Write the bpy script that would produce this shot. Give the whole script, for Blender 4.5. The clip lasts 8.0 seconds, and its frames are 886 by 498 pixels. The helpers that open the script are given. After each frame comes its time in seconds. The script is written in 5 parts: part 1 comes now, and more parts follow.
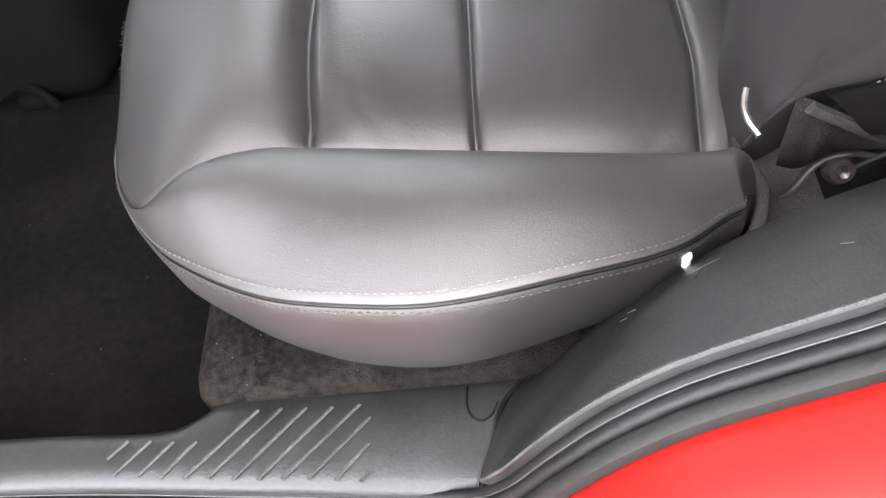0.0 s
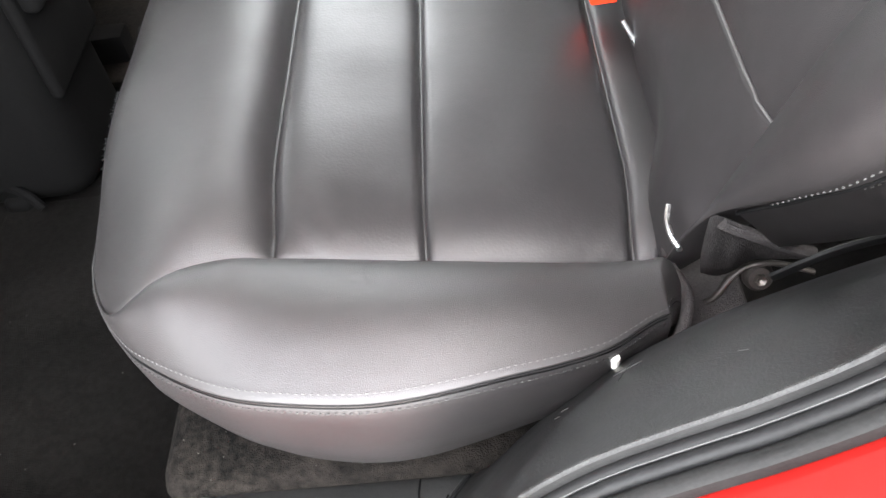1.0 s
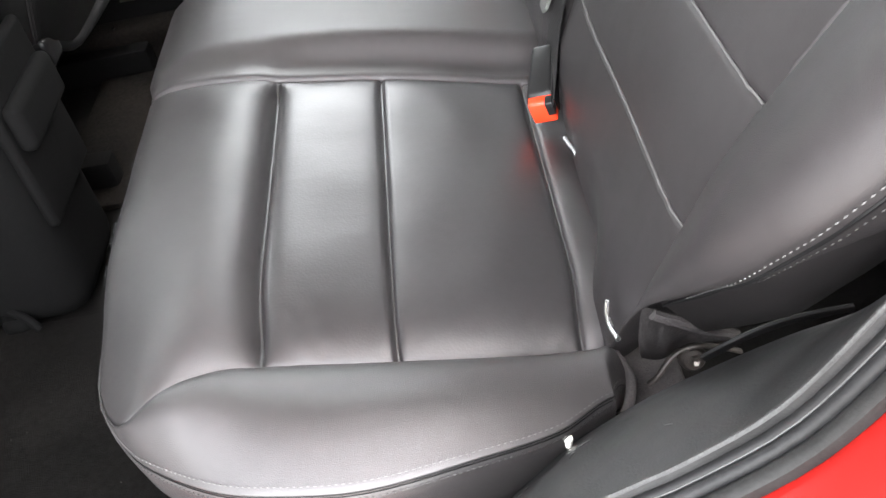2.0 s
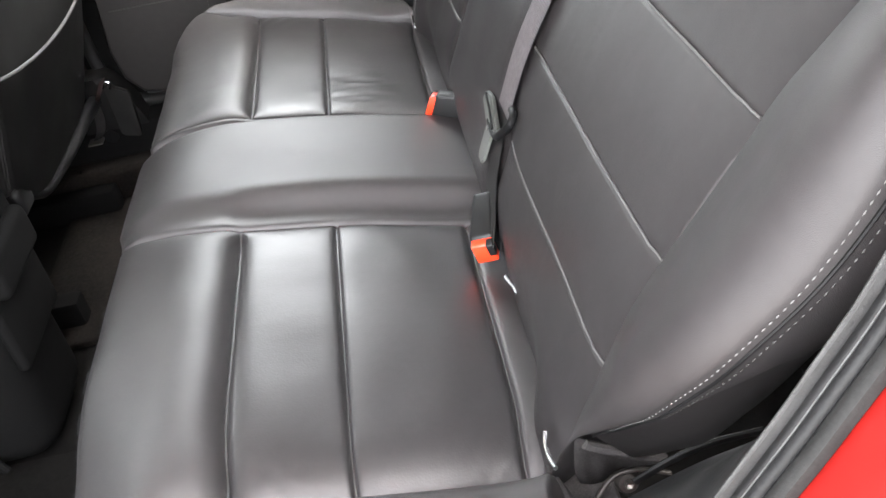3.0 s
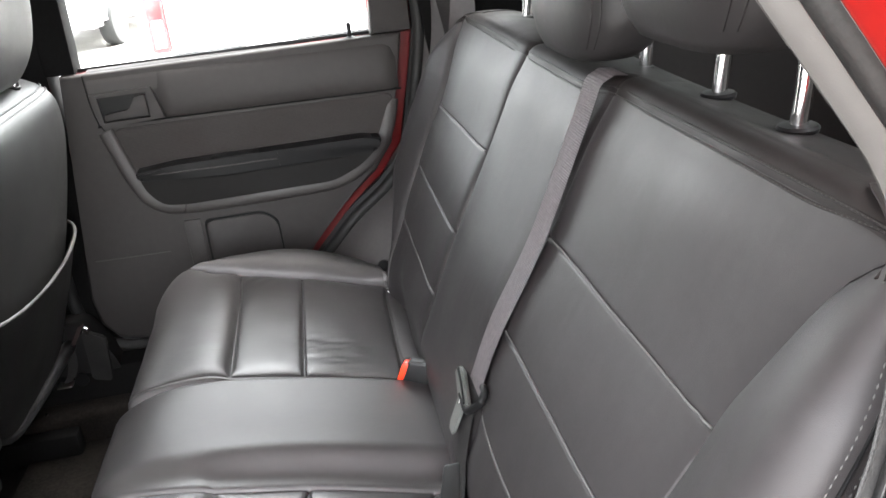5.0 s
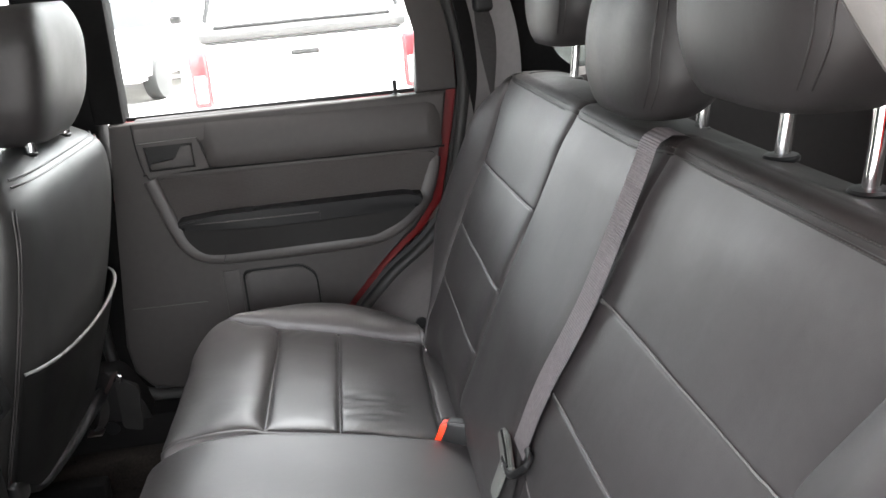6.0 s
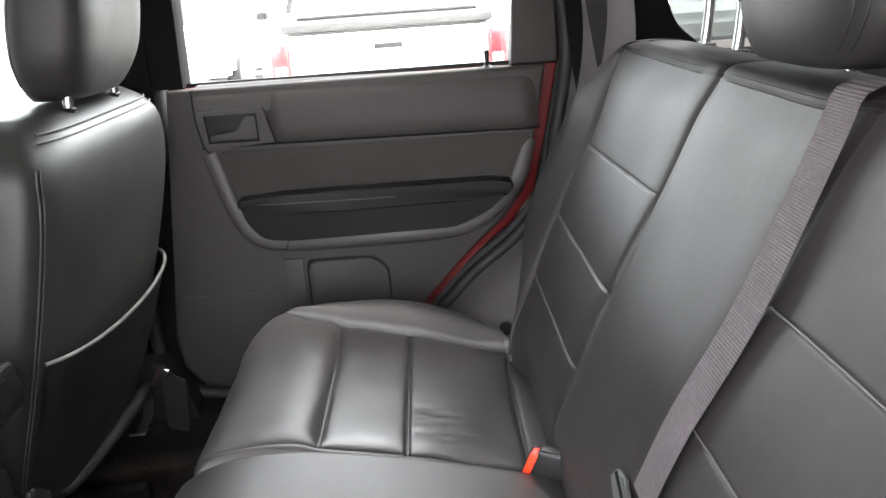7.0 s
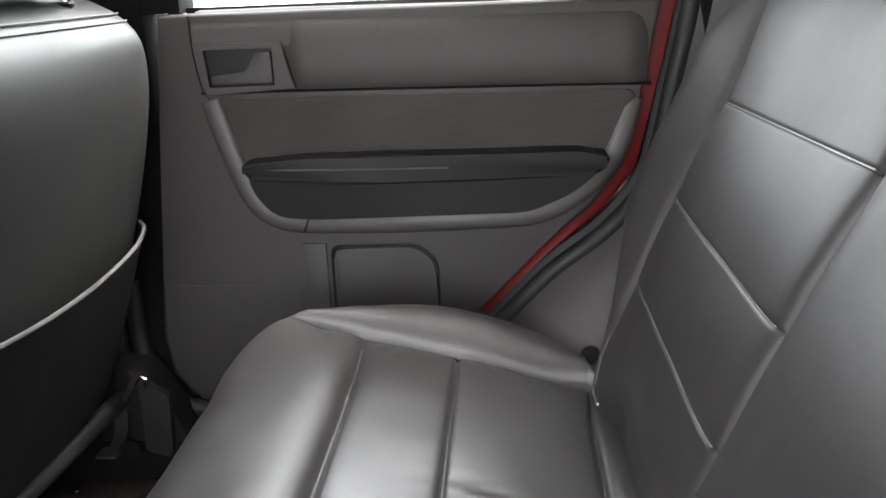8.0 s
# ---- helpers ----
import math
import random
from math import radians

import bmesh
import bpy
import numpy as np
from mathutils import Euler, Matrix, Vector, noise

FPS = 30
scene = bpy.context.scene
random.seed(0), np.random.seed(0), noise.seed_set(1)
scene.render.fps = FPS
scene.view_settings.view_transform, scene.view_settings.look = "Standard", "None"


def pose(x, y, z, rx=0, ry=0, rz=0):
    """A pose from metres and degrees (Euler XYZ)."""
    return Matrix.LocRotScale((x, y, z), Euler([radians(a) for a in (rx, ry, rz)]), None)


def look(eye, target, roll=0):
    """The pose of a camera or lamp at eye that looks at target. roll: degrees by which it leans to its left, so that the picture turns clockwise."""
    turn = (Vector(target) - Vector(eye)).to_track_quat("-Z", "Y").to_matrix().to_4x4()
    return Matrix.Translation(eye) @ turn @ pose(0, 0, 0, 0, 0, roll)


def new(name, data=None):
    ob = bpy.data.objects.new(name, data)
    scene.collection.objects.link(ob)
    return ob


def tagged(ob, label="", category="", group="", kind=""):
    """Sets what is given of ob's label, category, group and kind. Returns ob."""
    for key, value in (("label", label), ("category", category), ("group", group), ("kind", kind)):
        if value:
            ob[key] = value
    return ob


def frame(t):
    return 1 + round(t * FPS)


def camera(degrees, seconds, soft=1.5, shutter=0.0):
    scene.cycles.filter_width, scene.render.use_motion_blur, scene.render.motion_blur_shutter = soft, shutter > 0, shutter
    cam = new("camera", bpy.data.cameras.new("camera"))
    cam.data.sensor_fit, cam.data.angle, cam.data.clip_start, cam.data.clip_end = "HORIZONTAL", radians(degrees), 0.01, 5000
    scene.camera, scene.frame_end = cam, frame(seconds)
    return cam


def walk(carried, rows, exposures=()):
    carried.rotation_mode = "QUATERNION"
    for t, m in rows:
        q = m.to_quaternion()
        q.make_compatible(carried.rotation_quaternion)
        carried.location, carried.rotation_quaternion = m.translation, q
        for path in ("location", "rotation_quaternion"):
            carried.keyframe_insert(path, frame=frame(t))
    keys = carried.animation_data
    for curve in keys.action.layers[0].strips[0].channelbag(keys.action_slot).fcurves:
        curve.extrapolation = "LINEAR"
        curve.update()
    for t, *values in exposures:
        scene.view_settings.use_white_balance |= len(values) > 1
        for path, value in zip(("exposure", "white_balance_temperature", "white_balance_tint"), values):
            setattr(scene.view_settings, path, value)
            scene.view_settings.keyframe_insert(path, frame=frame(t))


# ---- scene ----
cam = camera(52.4, 8.0)
PATH = [
    (0, (0.032, -0.842, 1.151), (-0.189, 0.356, -0.436), -14.2),
    (0.5, (0.043, -0.845, 1.168), (-0.157, 0.398, -0.386), -13.2),
    (1, (0.058, -0.862, 1.188), (-0.11, 0.485, -0.281), -11.7),
    (1.5, (0.071, -0.886, 1.212), (-0.082, 0.532, -0.19), -12.4),
    (2.8, (0.089, -0.94, 1.297), (0.094, 0.662, 0.1), -12.1),
    (3, (0.096, -0.946, 1.305), (0.118, 0.683, 0.145), -11.8),
    (3.5, (0.098, -0.959, 1.326), (0.201, 0.733, 0.266), -9.2),
    (4, (0.095, -0.968, 1.347), (0.268, 0.781, 0.393), -8.5),
    (4.5, (0.088, -0.979, 1.364), (0.312, 0.819, 0.518), -7.0),
    (5, (0.08, -0.981, 1.37), (0.297, 0.873, 0.65), -6.8),
    (5.2, (0.075, -0.982, 1.371), (0.288, 0.889, 0.696), -6.4),
    (6.5, (0.055, -0.904, 1.335), (0.172, 1.009, 0.764), -4.7),
    (7, (0.05, -0.766, 1.283), (0.063, 1.154, 0.723), -4.2),
    (7.5, (0.052, -0.594, 1.222), (-0.002, 1.319, 0.644), -3.3),
    (8, (0.057, -0.405, 1.181), (-0.086, 1.505, 0.603), -2.5),
]
walk(cam, [(t, look(eye, target, roll)) for t, eye, target, roll in PATH],
     [(0, 5.2), (1.5, 5.22), (3.0, 5.3), (3.5, 5.23), (4.0, 5.14), (5, 5.07), (6.5, 4.88), (8, 5.1)])

# ---- world, sun, light ----
SUN_EL, SUN_AZ = 58.0, 62.0
world = bpy.data.worlds.new("sky")
scene.world = world
world.use_nodes = True
wn, wl = world.node_tree.nodes, world.node_tree.links
sky = wn.new("ShaderNodeTexSky")
sky.sky_type, sky.sun_disc = "NISHITA", False
sky.sun_elevation, sky.sun_rotation = radians(SUN_EL), radians(SUN_AZ)
sky.dust_density, sky.air_density = 4.0, 1.0
wn["Background"].inputs["Strength"].default_value = 0.15
hazy = wn.new("ShaderNodeHueSaturation")
hazy.inputs["Saturation"].default_value = 0.12
wl.new(sky.outputs[0], hazy.inputs["Color"])
wl.new(hazy.outputs[0], wn["Background"].inputs["Color"])
sun_data = bpy.data.lights.new("sun", "SUN")
sun_data.energy, sun_data.angle, sun_data.color = 0.32, radians(60), (1.0, 0.95, 0.88)
sun = new("sun", sun_data)
az, el = radians(SUN_AZ), radians(SUN_EL)
sun_from = Vector((math.sin(az) * math.cos(el), math.cos(az) * math.cos(el), math.sin(el)))
sun.matrix_world = look(tuple(sun_from * 30), (0, 0, 0))


# ---- materials ----
def material(name, colour, rough, metal=0.0, vary=0.15, scale=6.0, bump=0.0, bump_scale=300.0, coat=0.0,
             spec=0.5, sheen=0.0, rough_vary=0.08, voronoi=False, crease=0.0, coat_rough=0.08, gloss=(1, 1, 1)):
    m = bpy.data.materials.new(name)
    m.use_nodes = True
    n, l = m.node_tree.nodes, m.node_tree.links
    b = n["Principled BSDF"]
    co = n.new("ShaderNodeTexCoord")
    big = n.new("ShaderNodeTexNoise")
    big.inputs["Scale"].default_value, big.inputs["Detail"].default_value = scale, 6.0
    l.new(co.outputs["Object"], big.inputs["Vector"])
    fine = n.new("ShaderNodeTexNoise")
    fine.inputs["Scale"].default_value, fine.inputs["Detail"].default_value = scale * 18, 4.0
    l.new(co.outputs["Object"], fine.inputs["Vector"])
    add = n.new("ShaderNodeMath")
    add.operation = "ADD"
    l.new(big.outputs[0], add.inputs[0])
    l.new(fine.outputs[0], add.inputs[1])
    ramp = n.new("ShaderNodeMapRange")
    ramp.inputs["From Min"].default_value, ramp.inputs["From Max"].default_value = 0.7, 1.3
    ramp.inputs["To Min"].default_value, ramp.inputs["To Max"].default_value = 1 - vary, 1 + vary
    l.new(add.outputs[0], ramp.inputs["Value"])
    tint = n.new("ShaderNodeVectorMath")
    tint.operation = "SCALE"
    tint.inputs[0].default_value = colour
    l.new(ramp.outputs[0], tint.inputs["Scale"])
    l.new(tint.outputs[0], b.inputs["Base Color"])
    rr = n.new("ShaderNodeMapRange")
    rr.inputs["From Min"].default_value, rr.inputs["From Max"].default_value = 0.3, 0.7
    rr.inputs["To Min"].default_value = max(0.02, rough - rough_vary)
    rr.inputs["To Max"].default_value = min(1.0, rough + rough_vary)
    l.new(big.outputs[0], rr.inputs["Value"])
    l.new(rr.outputs[0], b.inputs["Roughness"])
    b.inputs["Metallic"].default_value = metal
    b.inputs["Coat Weight"].default_value = coat
    b.inputs["Coat Roughness"].default_value = coat_rough
    b.inputs["Specular IOR Level"].default_value = spec
    b.inputs["Specular Tint"].default_value = (*gloss, 1)
    b.inputs["Sheen Weight"].default_value = sheen
    if bump:
        if voronoi:
            t = n.new("ShaderNodeTexVoronoi")
            t.feature = "DISTANCE_TO_EDGE"
            out = t.outputs["Distance"]
        else:
            t = n.new("ShaderNodeTexNoise")
            t.inputs["Detail"].default_value = 3.0
            out = t.outputs[0]
        t.inputs["Scale"].default_value = bump_scale
        l.new(co.outputs["Object"], t.inputs["Vector"])
        bn = n.new("ShaderNodeBump")
        bn.inputs["Strength"].default_value, bn.inputs["Distance"].default_value = bump, 0.002
        l.new(out, bn.inputs["Height"])
        l.new(bn.outputs[0], b.inputs["Normal"])
        if crease:
            # soft wrinkles, stretched along the car
            mp = n.new("ShaderNodeMapping")
            mp.inputs["Scale"].default_value = (9, 30, 14)
            wr = n.new("ShaderNodeTexNoise")
            wr.inputs["Scale"].default_value, wr.inputs["Detail"].default_value, wr.inputs["Distortion"].default_value = 1.0, 2.0, 0.0
            l.new(co.outputs["Object"], mp.inputs["Vector"])
            l.new(mp.outputs[0], wr.inputs["Vector"])
            b2 = n.new("ShaderNodeBump")
            b2.inputs["Strength"].default_value, b2.inputs["Distance"].default_value = crease, 0.006
            l.new(wr.outputs[0], b2.inputs["Height"])
            l.new(b2.outputs[0], bn.inputs["Normal"])
    return m


def banded(name, colour, rough, axis, per_metre, depth):
    """A woven or ribbed cloth: fine bands across one axis."""
    m = material(name, colour, rough, vary=0.2, scale=12)
    n, l = m.node_tree.nodes, m.node_tree.links
    wave = n.new("ShaderNodeTexWave")
    wave.bands_direction = axis
    wave.inputs["Scale"].default_value = per_metre / 3.14159 * 0.5
    wave.inputs["Distortion"].default_value = 0.3
    co = n.new("ShaderNodeTexCoord")
    l.new(co.outputs["Object"], wave.inputs["Vector"])
    bn = n.new("ShaderNodeBump")
    bn.inputs["Strength"].default_value, bn.inputs["Distance"].default_value = depth, 0.001
    l.new(wave.outputs[0], bn.inputs["Height"])
    l.new(bn.outputs[0], n["Principled BSDF"].inputs["Normal"])
    return m


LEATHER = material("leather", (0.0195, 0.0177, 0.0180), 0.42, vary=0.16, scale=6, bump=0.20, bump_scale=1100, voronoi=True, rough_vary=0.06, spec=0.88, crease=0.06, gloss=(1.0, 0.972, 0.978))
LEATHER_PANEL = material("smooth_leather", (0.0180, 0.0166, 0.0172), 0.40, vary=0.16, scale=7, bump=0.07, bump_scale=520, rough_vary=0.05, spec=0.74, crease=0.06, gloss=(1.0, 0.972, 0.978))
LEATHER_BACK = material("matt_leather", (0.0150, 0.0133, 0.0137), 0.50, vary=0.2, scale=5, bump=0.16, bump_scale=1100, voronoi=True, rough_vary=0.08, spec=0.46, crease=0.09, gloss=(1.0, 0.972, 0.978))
# headrests' leather made darker: shade under the roof is in this colour
HEADREST = material("shaded_headrest_leather", (0.0120, 0.0110, 0.0112), 0.52, vary=0.16, scale=7, bump=0.14, bump_scale=1100, voronoi=True, rough_vary=0.06, spec=0.30, crease=0.05)
# brown seat top, with the shade below headrests and roof mixed in
SEAT_TOP = material("shaded_brown_top", (0.0098, 0.0078, 0.0074), 0.58, vary=0.25, scale=9, bump=0.12, bump_scale=900, voronoi=True, rough_vary=0.08, spec=0.22, crease=0.05)
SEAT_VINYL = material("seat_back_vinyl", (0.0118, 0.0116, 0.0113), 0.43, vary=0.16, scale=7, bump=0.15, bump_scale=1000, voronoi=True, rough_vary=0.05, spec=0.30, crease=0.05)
THREAD = material("thread", (0.095, 0.092, 0.090), 0.8, scale=40)
SEAM_THREAD = material("dark_thread", (0.030, 0.028, 0.027), 0.7, scale=40)
PIPING = material("piping", (0.095, 0.092, 0.09), 0.36, scale=30)
TRIM = material("grey_trim_plastic", (0.024, 0.0213, 0.0206), 0.6, vary=0.12, scale=4, bump=0.12, bump_scale=900, spec=0.35)
TRIM_DARK = material("dark_trim_plastic", (0.0072, 0.0069, 0.0069), 0.65, vary=0.2, scale=5, bump=0.1, bump_scale=900, spec=0.12)
BAND = material("light_trim_plastic", (0.032, 0.0285, 0.0275), 0.55, vary=0.1, scale=5, bump=0.08, bump_scale=900)
SCUFFED = material("scuffed_plastic", (0.0135, 0.0134, 0.0136), 0.46, vary=0.3, scale=14, bump=0.15, bump_scale=600, rough_vary=0.16)
SILL_PLASTIC = material("sill_plastic", (0.0145, 0.0143, 0.0141), 0.42, vary=0.35, scale=16, bump=0.12, bump_scale=500, rough_vary=0.10, spec=0.5)
INSERT = banded("door_cloth", (0.019, 0.0155, 0.0145), 0.8, "Z", 700, 0.3)
# far trim only: light on its upturned face is put into the colour
HOUSING = material("lit_wheelhouse_plastic", (0.058, 0.053, 0.053), 0.5, vary=0.12, scale=6, bump=0.1, bump_scale=900, spec=0.4)
RUBBER = material("rubber", (0.006, 0.006, 0.0063), 0.55, vary=0.3, scale=20, bump=0.08, bump_scale=500, spec=0.3)
WORN = material("worn_edge_plastic", (0.028, 0.028, 0.0275), 0.7, vary=0.9, scale=60, bump=0.3, bump_scale=900, rough_vary=0.15)
BEAD = material("pale_bead", (0.055, 0.055, 0.055), 0.5, vary=0.5, scale=30)
RIBBED = material("ribbed_rubber", (0.007, 0.007, 0.0075), 0.58, vary=0.4, scale=18, bump=0.25, bump_scale=260, spec=0.3)
RUBBER_GREY = material("worn_rubber", (0.0085, 0.0084, 0.0082), 0.6, vary=0.5, scale=25, bump=0.12, bump_scale=500, spec=0.28)
# held near black: the footwell's shade is part of this colour
CARPET = material("carpet", (0.0062, 0.0056, 0.0052), 0.95, vary=0.6, scale=8, bump=0.9, bump_scale=900, spec=0.1)
CARPET_PALE = material("dusty_pale_carpet", (0.0098, 0.0082, 0.0071), 0.95, vary=1.0, scale=11, bump=0.9, bump_scale=900, spec=0.1)
FELT = material("felt", (0.046, 0.042, 0.042), 0.95, vary=0.4, scale=30, bump=0.8, bump_scale=1200, spec=0.1)
RED = material("red_paint", (0.205, 0.005, 0.0035), 0.5, vary=0.08, scale=3, coat=0.05, rough_vary=0.05, bump=0.02, bump_scale=180, spec=0.25, coat_rough=0.2)
# the body's red taken down, so the recess shade sits in the paint
RED_SHADED = material("shaded_red_paint", (0.085, 0.003, 0.004), 0.4, vary=0.06, scale=6, coat=0.3)
CHROME = material("chrome", (0.75, 0.75, 0.75), 0.16, metal=1.0, vary=0.05, scale=20)
STEEL = material("dull_steel", (0.20, 0.185, 0.17), 0.42, metal=1.0, vary=0.3, scale=60, bump=0.05)
GUNMETAL = material("dull_grey_metal", (0.19, 0.195, 0.185), 0.38, metal=0.75, vary=0.25, scale=50, bump=0.05)
RUSTY = material("brown_steel", (0.040, 0.034, 0.031), 0.5, metal=0.5, vary=0.4, scale=70, bump=0.12, bump_scale=700)
ORANGE = material("red_button_plastic", (0.85, 0.045, 0.012), 0.4, vary=0.06, scale=40)
PILLAR = material("pale_pillar_plastic", (0.075, 0.072, 0.069), 0.5, vary=0.08, scale=4, bump=0.08, bump_scale=900, spec=0.4)
MATT_BLACK = material("matt_black_plastic", (0.0045, 0.0044, 0.0044), 0.85, vary=0.25, scale=9, bump=0.1, bump_scale=700, spec=0.06)
ARMREST = material("armrest_plastic", (0.0062, 0.0056, 0.0054), 0.6, vary=0.12, scale=5, bump=0.1, bump_scale=900, spec=0.16)
DARK_GLASS = material("dark_car_glass", (0.012, 0.013, 0.014), 0.08, vary=0.05, spec=0.4)
BED_COVER = material("grey_bed_cover", (0.045, 0.044, 0.043), 0.6, vary=0.1, scale=3)
LINT = material("pale_lint", (0.12, 0.115, 0.105), 0.9, vary=0.3, scale=60)
BLACK = material("black_plastic", (0.0055, 0.0055, 0.0058), 0.45, vary=0.2, scale=20, bump=0.04, bump_scale=900, spec=0.15)
WEB = banded("belt_webbing", (0.17, 0.150, 0.158), 0.6, "Z", 900, 0.5)
BUCKLE_BLACK = material("buckle_plastic", (0.0085, 0.0085, 0.0088), 0.42, vary=0.2, scale=30, bump=0.05, bump_scale=900, spec=0.3)
# darker copy of the webbing: the shade it lies in is put into colour
WEB_SHADED = banded("shaded_belt_webbing", (0.032, 0.030, 0.030), 0.7, "Z", 900, 0.5)
HEADLINER = material("headliner", (0.50, 0.485, 0.46), 0.95, vary=0.08, bump=0.3, bump_scale=800)
WHITE = material("white_car_paint", (0.80, 0.80, 0.79), 0.3, vary=0.03, scale=2, coat=0.5)
TYRE = material("tyre_rubber", (0.02, 0.02, 0.02), 0.85, vary=0.3, scale=12)
ALLOY = material("wheel_alloy", (0.5, 0.5, 0.5), 0.35, metal=0.9, vary=0.1)
LAMP_RED = material("tail_lamp_red", (0.45, 0.02, 0.025), 0.15, vary=0.05, coat=0.5)
LAMP_CLEAR = material("tail_lamp_clear", (0.75, 0.72, 0.7), 0.15, vary=0.05, coat=0.5)
ASPHALT = material("asphalt", (0.26, 0.25, 0.235), 0.9, vary=0.25, scale=1.5, bump=0.6, bump_scale=60)
CONCRETE = material("pale_wall", (0.55, 0.53, 0.50), 0.9, vary=0.12, scale=0.6, bump=0.2, bump_scale=20)
WHITE_CLIP = material("white_plastic", (0.75, 0.73, 0.68), 0.5, vary=0.05)
HOOK = material("bare_metal", (0.80, 0.80, 0.80), 0.22, metal=1.0, vary=0.1, scale=40)


def glass(name, tint, gloss):
    m = bpy.data.materials.new(name)
    m.use_nodes = True
    n, l = m.node_tree.nodes, m.node_tree.links
    n.clear()
    clear, shine, mix, fres, out = (n.new("ShaderNode" + k) for k in ("BsdfTransparent", "BsdfGlossy", "MixShader", "Fresnel", "OutputMaterial"))
    clear.inputs[0].default_value = (*tint, 1)
    shine.inputs["Roughness"].default_value = gloss
    fres.inputs[0].default_value = 1.35
    l.new(fres.outputs[0], mix.inputs[0])
    l.new(clear.outputs[0], mix.inputs[1])
    l.new(shine.outputs[0], mix.inputs[2])
    l.new(mix.outputs[0], out.inputs[0])
    return m


GLASS = glass("window_glass", (0.88, 0.90, 0.89), 0.02)
TINTED = glass("tinted_glass", (0.10, 0.11, 0.108), 0.02)
SCREEN = glass("windscreen_glass", (0.26, 0.28, 0.275), 0.02)
REAR_GLASS = glass("dark_rear_glass", (0.20, 0.21, 0.205), 0.02)
PRIVACY = glass("privacy_glass", (0.88, 0.895, 0.89), 0.02)


# ---- building helpers ----
def base(name, loc, label, category, group="", kind=""):
    ob = new(name)
    ob.empty_display_size = 0.05
    ob.location = loc
    return tagged(ob, label, category, group, kind)


def part(name, bm, mat, parent=None, label="", smooth=True, angle=40):
    me = bpy.data.meshes.new(name)
    bmesh.ops.recalc_face_normals(bm, faces=bm.faces[:])
    bm.to_mesh(me)
    bm.free()
    me.materials.append(mat)
    for p in me.polygons:
        p.use_smooth = smooth
    if smooth:
        me.set_sharp_from_angle(angle=radians(angle))
    ob = new(name, me)
    if parent is not None:
        ob.parent = parent
        top = parent
        off = Vector((0, 0, 0))
        while top is not None:
            off = off + top.location
            top = top.parent
        me.transform(Matrix.Translation(-off))
    if label:
        ob["label"] = label
    return ob


def box(x0, x1, y0, y1, z0, z1, bevel=0.0, seg=2):
    bm = bmesh.new()
    bmesh.ops.create_cube(bm, size=1.0, matrix=Matrix.LocRotScale(((x0 + x1) / 2, (y0 + y1) / 2, (z0 + z1) / 2), None, (abs(x1 - x0), abs(y1 - y0), abs(z1 - z0))))
    if bevel:
        bmesh.ops.bevel(bm, geom=bm.edges[:], offset=bevel, segments=seg, affect="EDGES", profile=0.5)
    return bm


def smooth_path(pts, step=0.012, closed=False):
    """Points along a smooth curve through pts (Catmull-Rom)."""
    p = [Vector(q) for q in pts]
    n = len(p)
    out = []
    last = n if closed else n - 1
    for i in range(last):
        a = p[(i - 1) % n] if (closed or i > 0) else p[0] * 2 - p[1]
        b, c = p[i], p[(i + 1) % n]
        d = p[(i + 2) % n] if (closed or i + 2 < n) else p[n - 1] * 2 - p[n - 2]
        k = max(1, int((c - b).length / step))
        for j in range(k):
            t = j / k
            out.append(0.5 * ((2 * b) + (c - a) * t + (2 * a - 5 * b + 4 * c - d) * t * t + (3 * b - a - 3 * c + d) * t ** 3))
    if not closed:
        out.append(p[-1])
    return out


def tube(pts, r, sides=8, closed=False, flat=1.0, bm=None, up=(0, 0, 1)):
    """A round (or flattened) rope along pts."""
    bm = bm or bmesh.new()
    rings = []
    n = len(pts)
    for i, q in enumerate(pts):
        a = pts[i - 1] if (closed or i > 0) else q
        b = pts[(i + 1) % n] if (closed or i + 1 < n) else q
        t = (b - a).normalized()
        u = Vector(up)
        s = t.cross(u)
        if s.length < 1e-3:
            s = t.cross(Vector((1, 0, 0)))
        s.normalize()
        w = s.cross(t)
        rings.append([bm.verts.new(q + s * (r * math.cos(2 * math.pi * k / sides)) + w * (r * flat * math.sin(2 * math.pi * k / sides))) for k in range(sides)])
    for i in range(n if closed else n - 1):
        A, B = rings[i], rings[(i + 1) % n]
        for k in range(sides):
            bm.faces.new((A[k], A[(k + 1) % sides], B[(k + 1) % sides], B[k]))
    if not closed:
        bm.faces.new(rings[0])
        bm.faces.new(rings[-1][::-1])
    return bm


def loft(rows, bm=None, closed=False):
    """A sheet of quads through rows of points of equal length."""
    bm = bm or bmesh.new()
    v = [[bm.verts.new(q) for q in row] for row in rows]
    for a, b in zip(v, v[1:]):
        m = len(a)
        for k in range(m if closed else m - 1):
            bm.faces.new((a[k], a[(k + 1) % m], b[(k + 1) % m], b[k]))
    return bm


def slab(outline, y0, y1, bevel=0.004, seg=2):
    """A plate with an outline in x and z, from y0 to y1, with rounded edges."""
    bm = bmesh.new()
    a = [bm.verts.new((x, y0, z)) for x, z in outline]
    b = [bm.verts.new((x, y1, z)) for x, z in outline]
    n = len(a)
    front = bm.faces.new(a)
    bm.faces.new(b[::-1])
    for i in range(n):
        bm.faces.new((a[i], b[i], b[(i + 1) % n], a[(i + 1) % n]))
    if bevel:
        bmesh.ops.bevel(bm, geom=list(front.edges), offset=bevel, segments=seg, affect="EDGES", profile=0.5)
    return bm


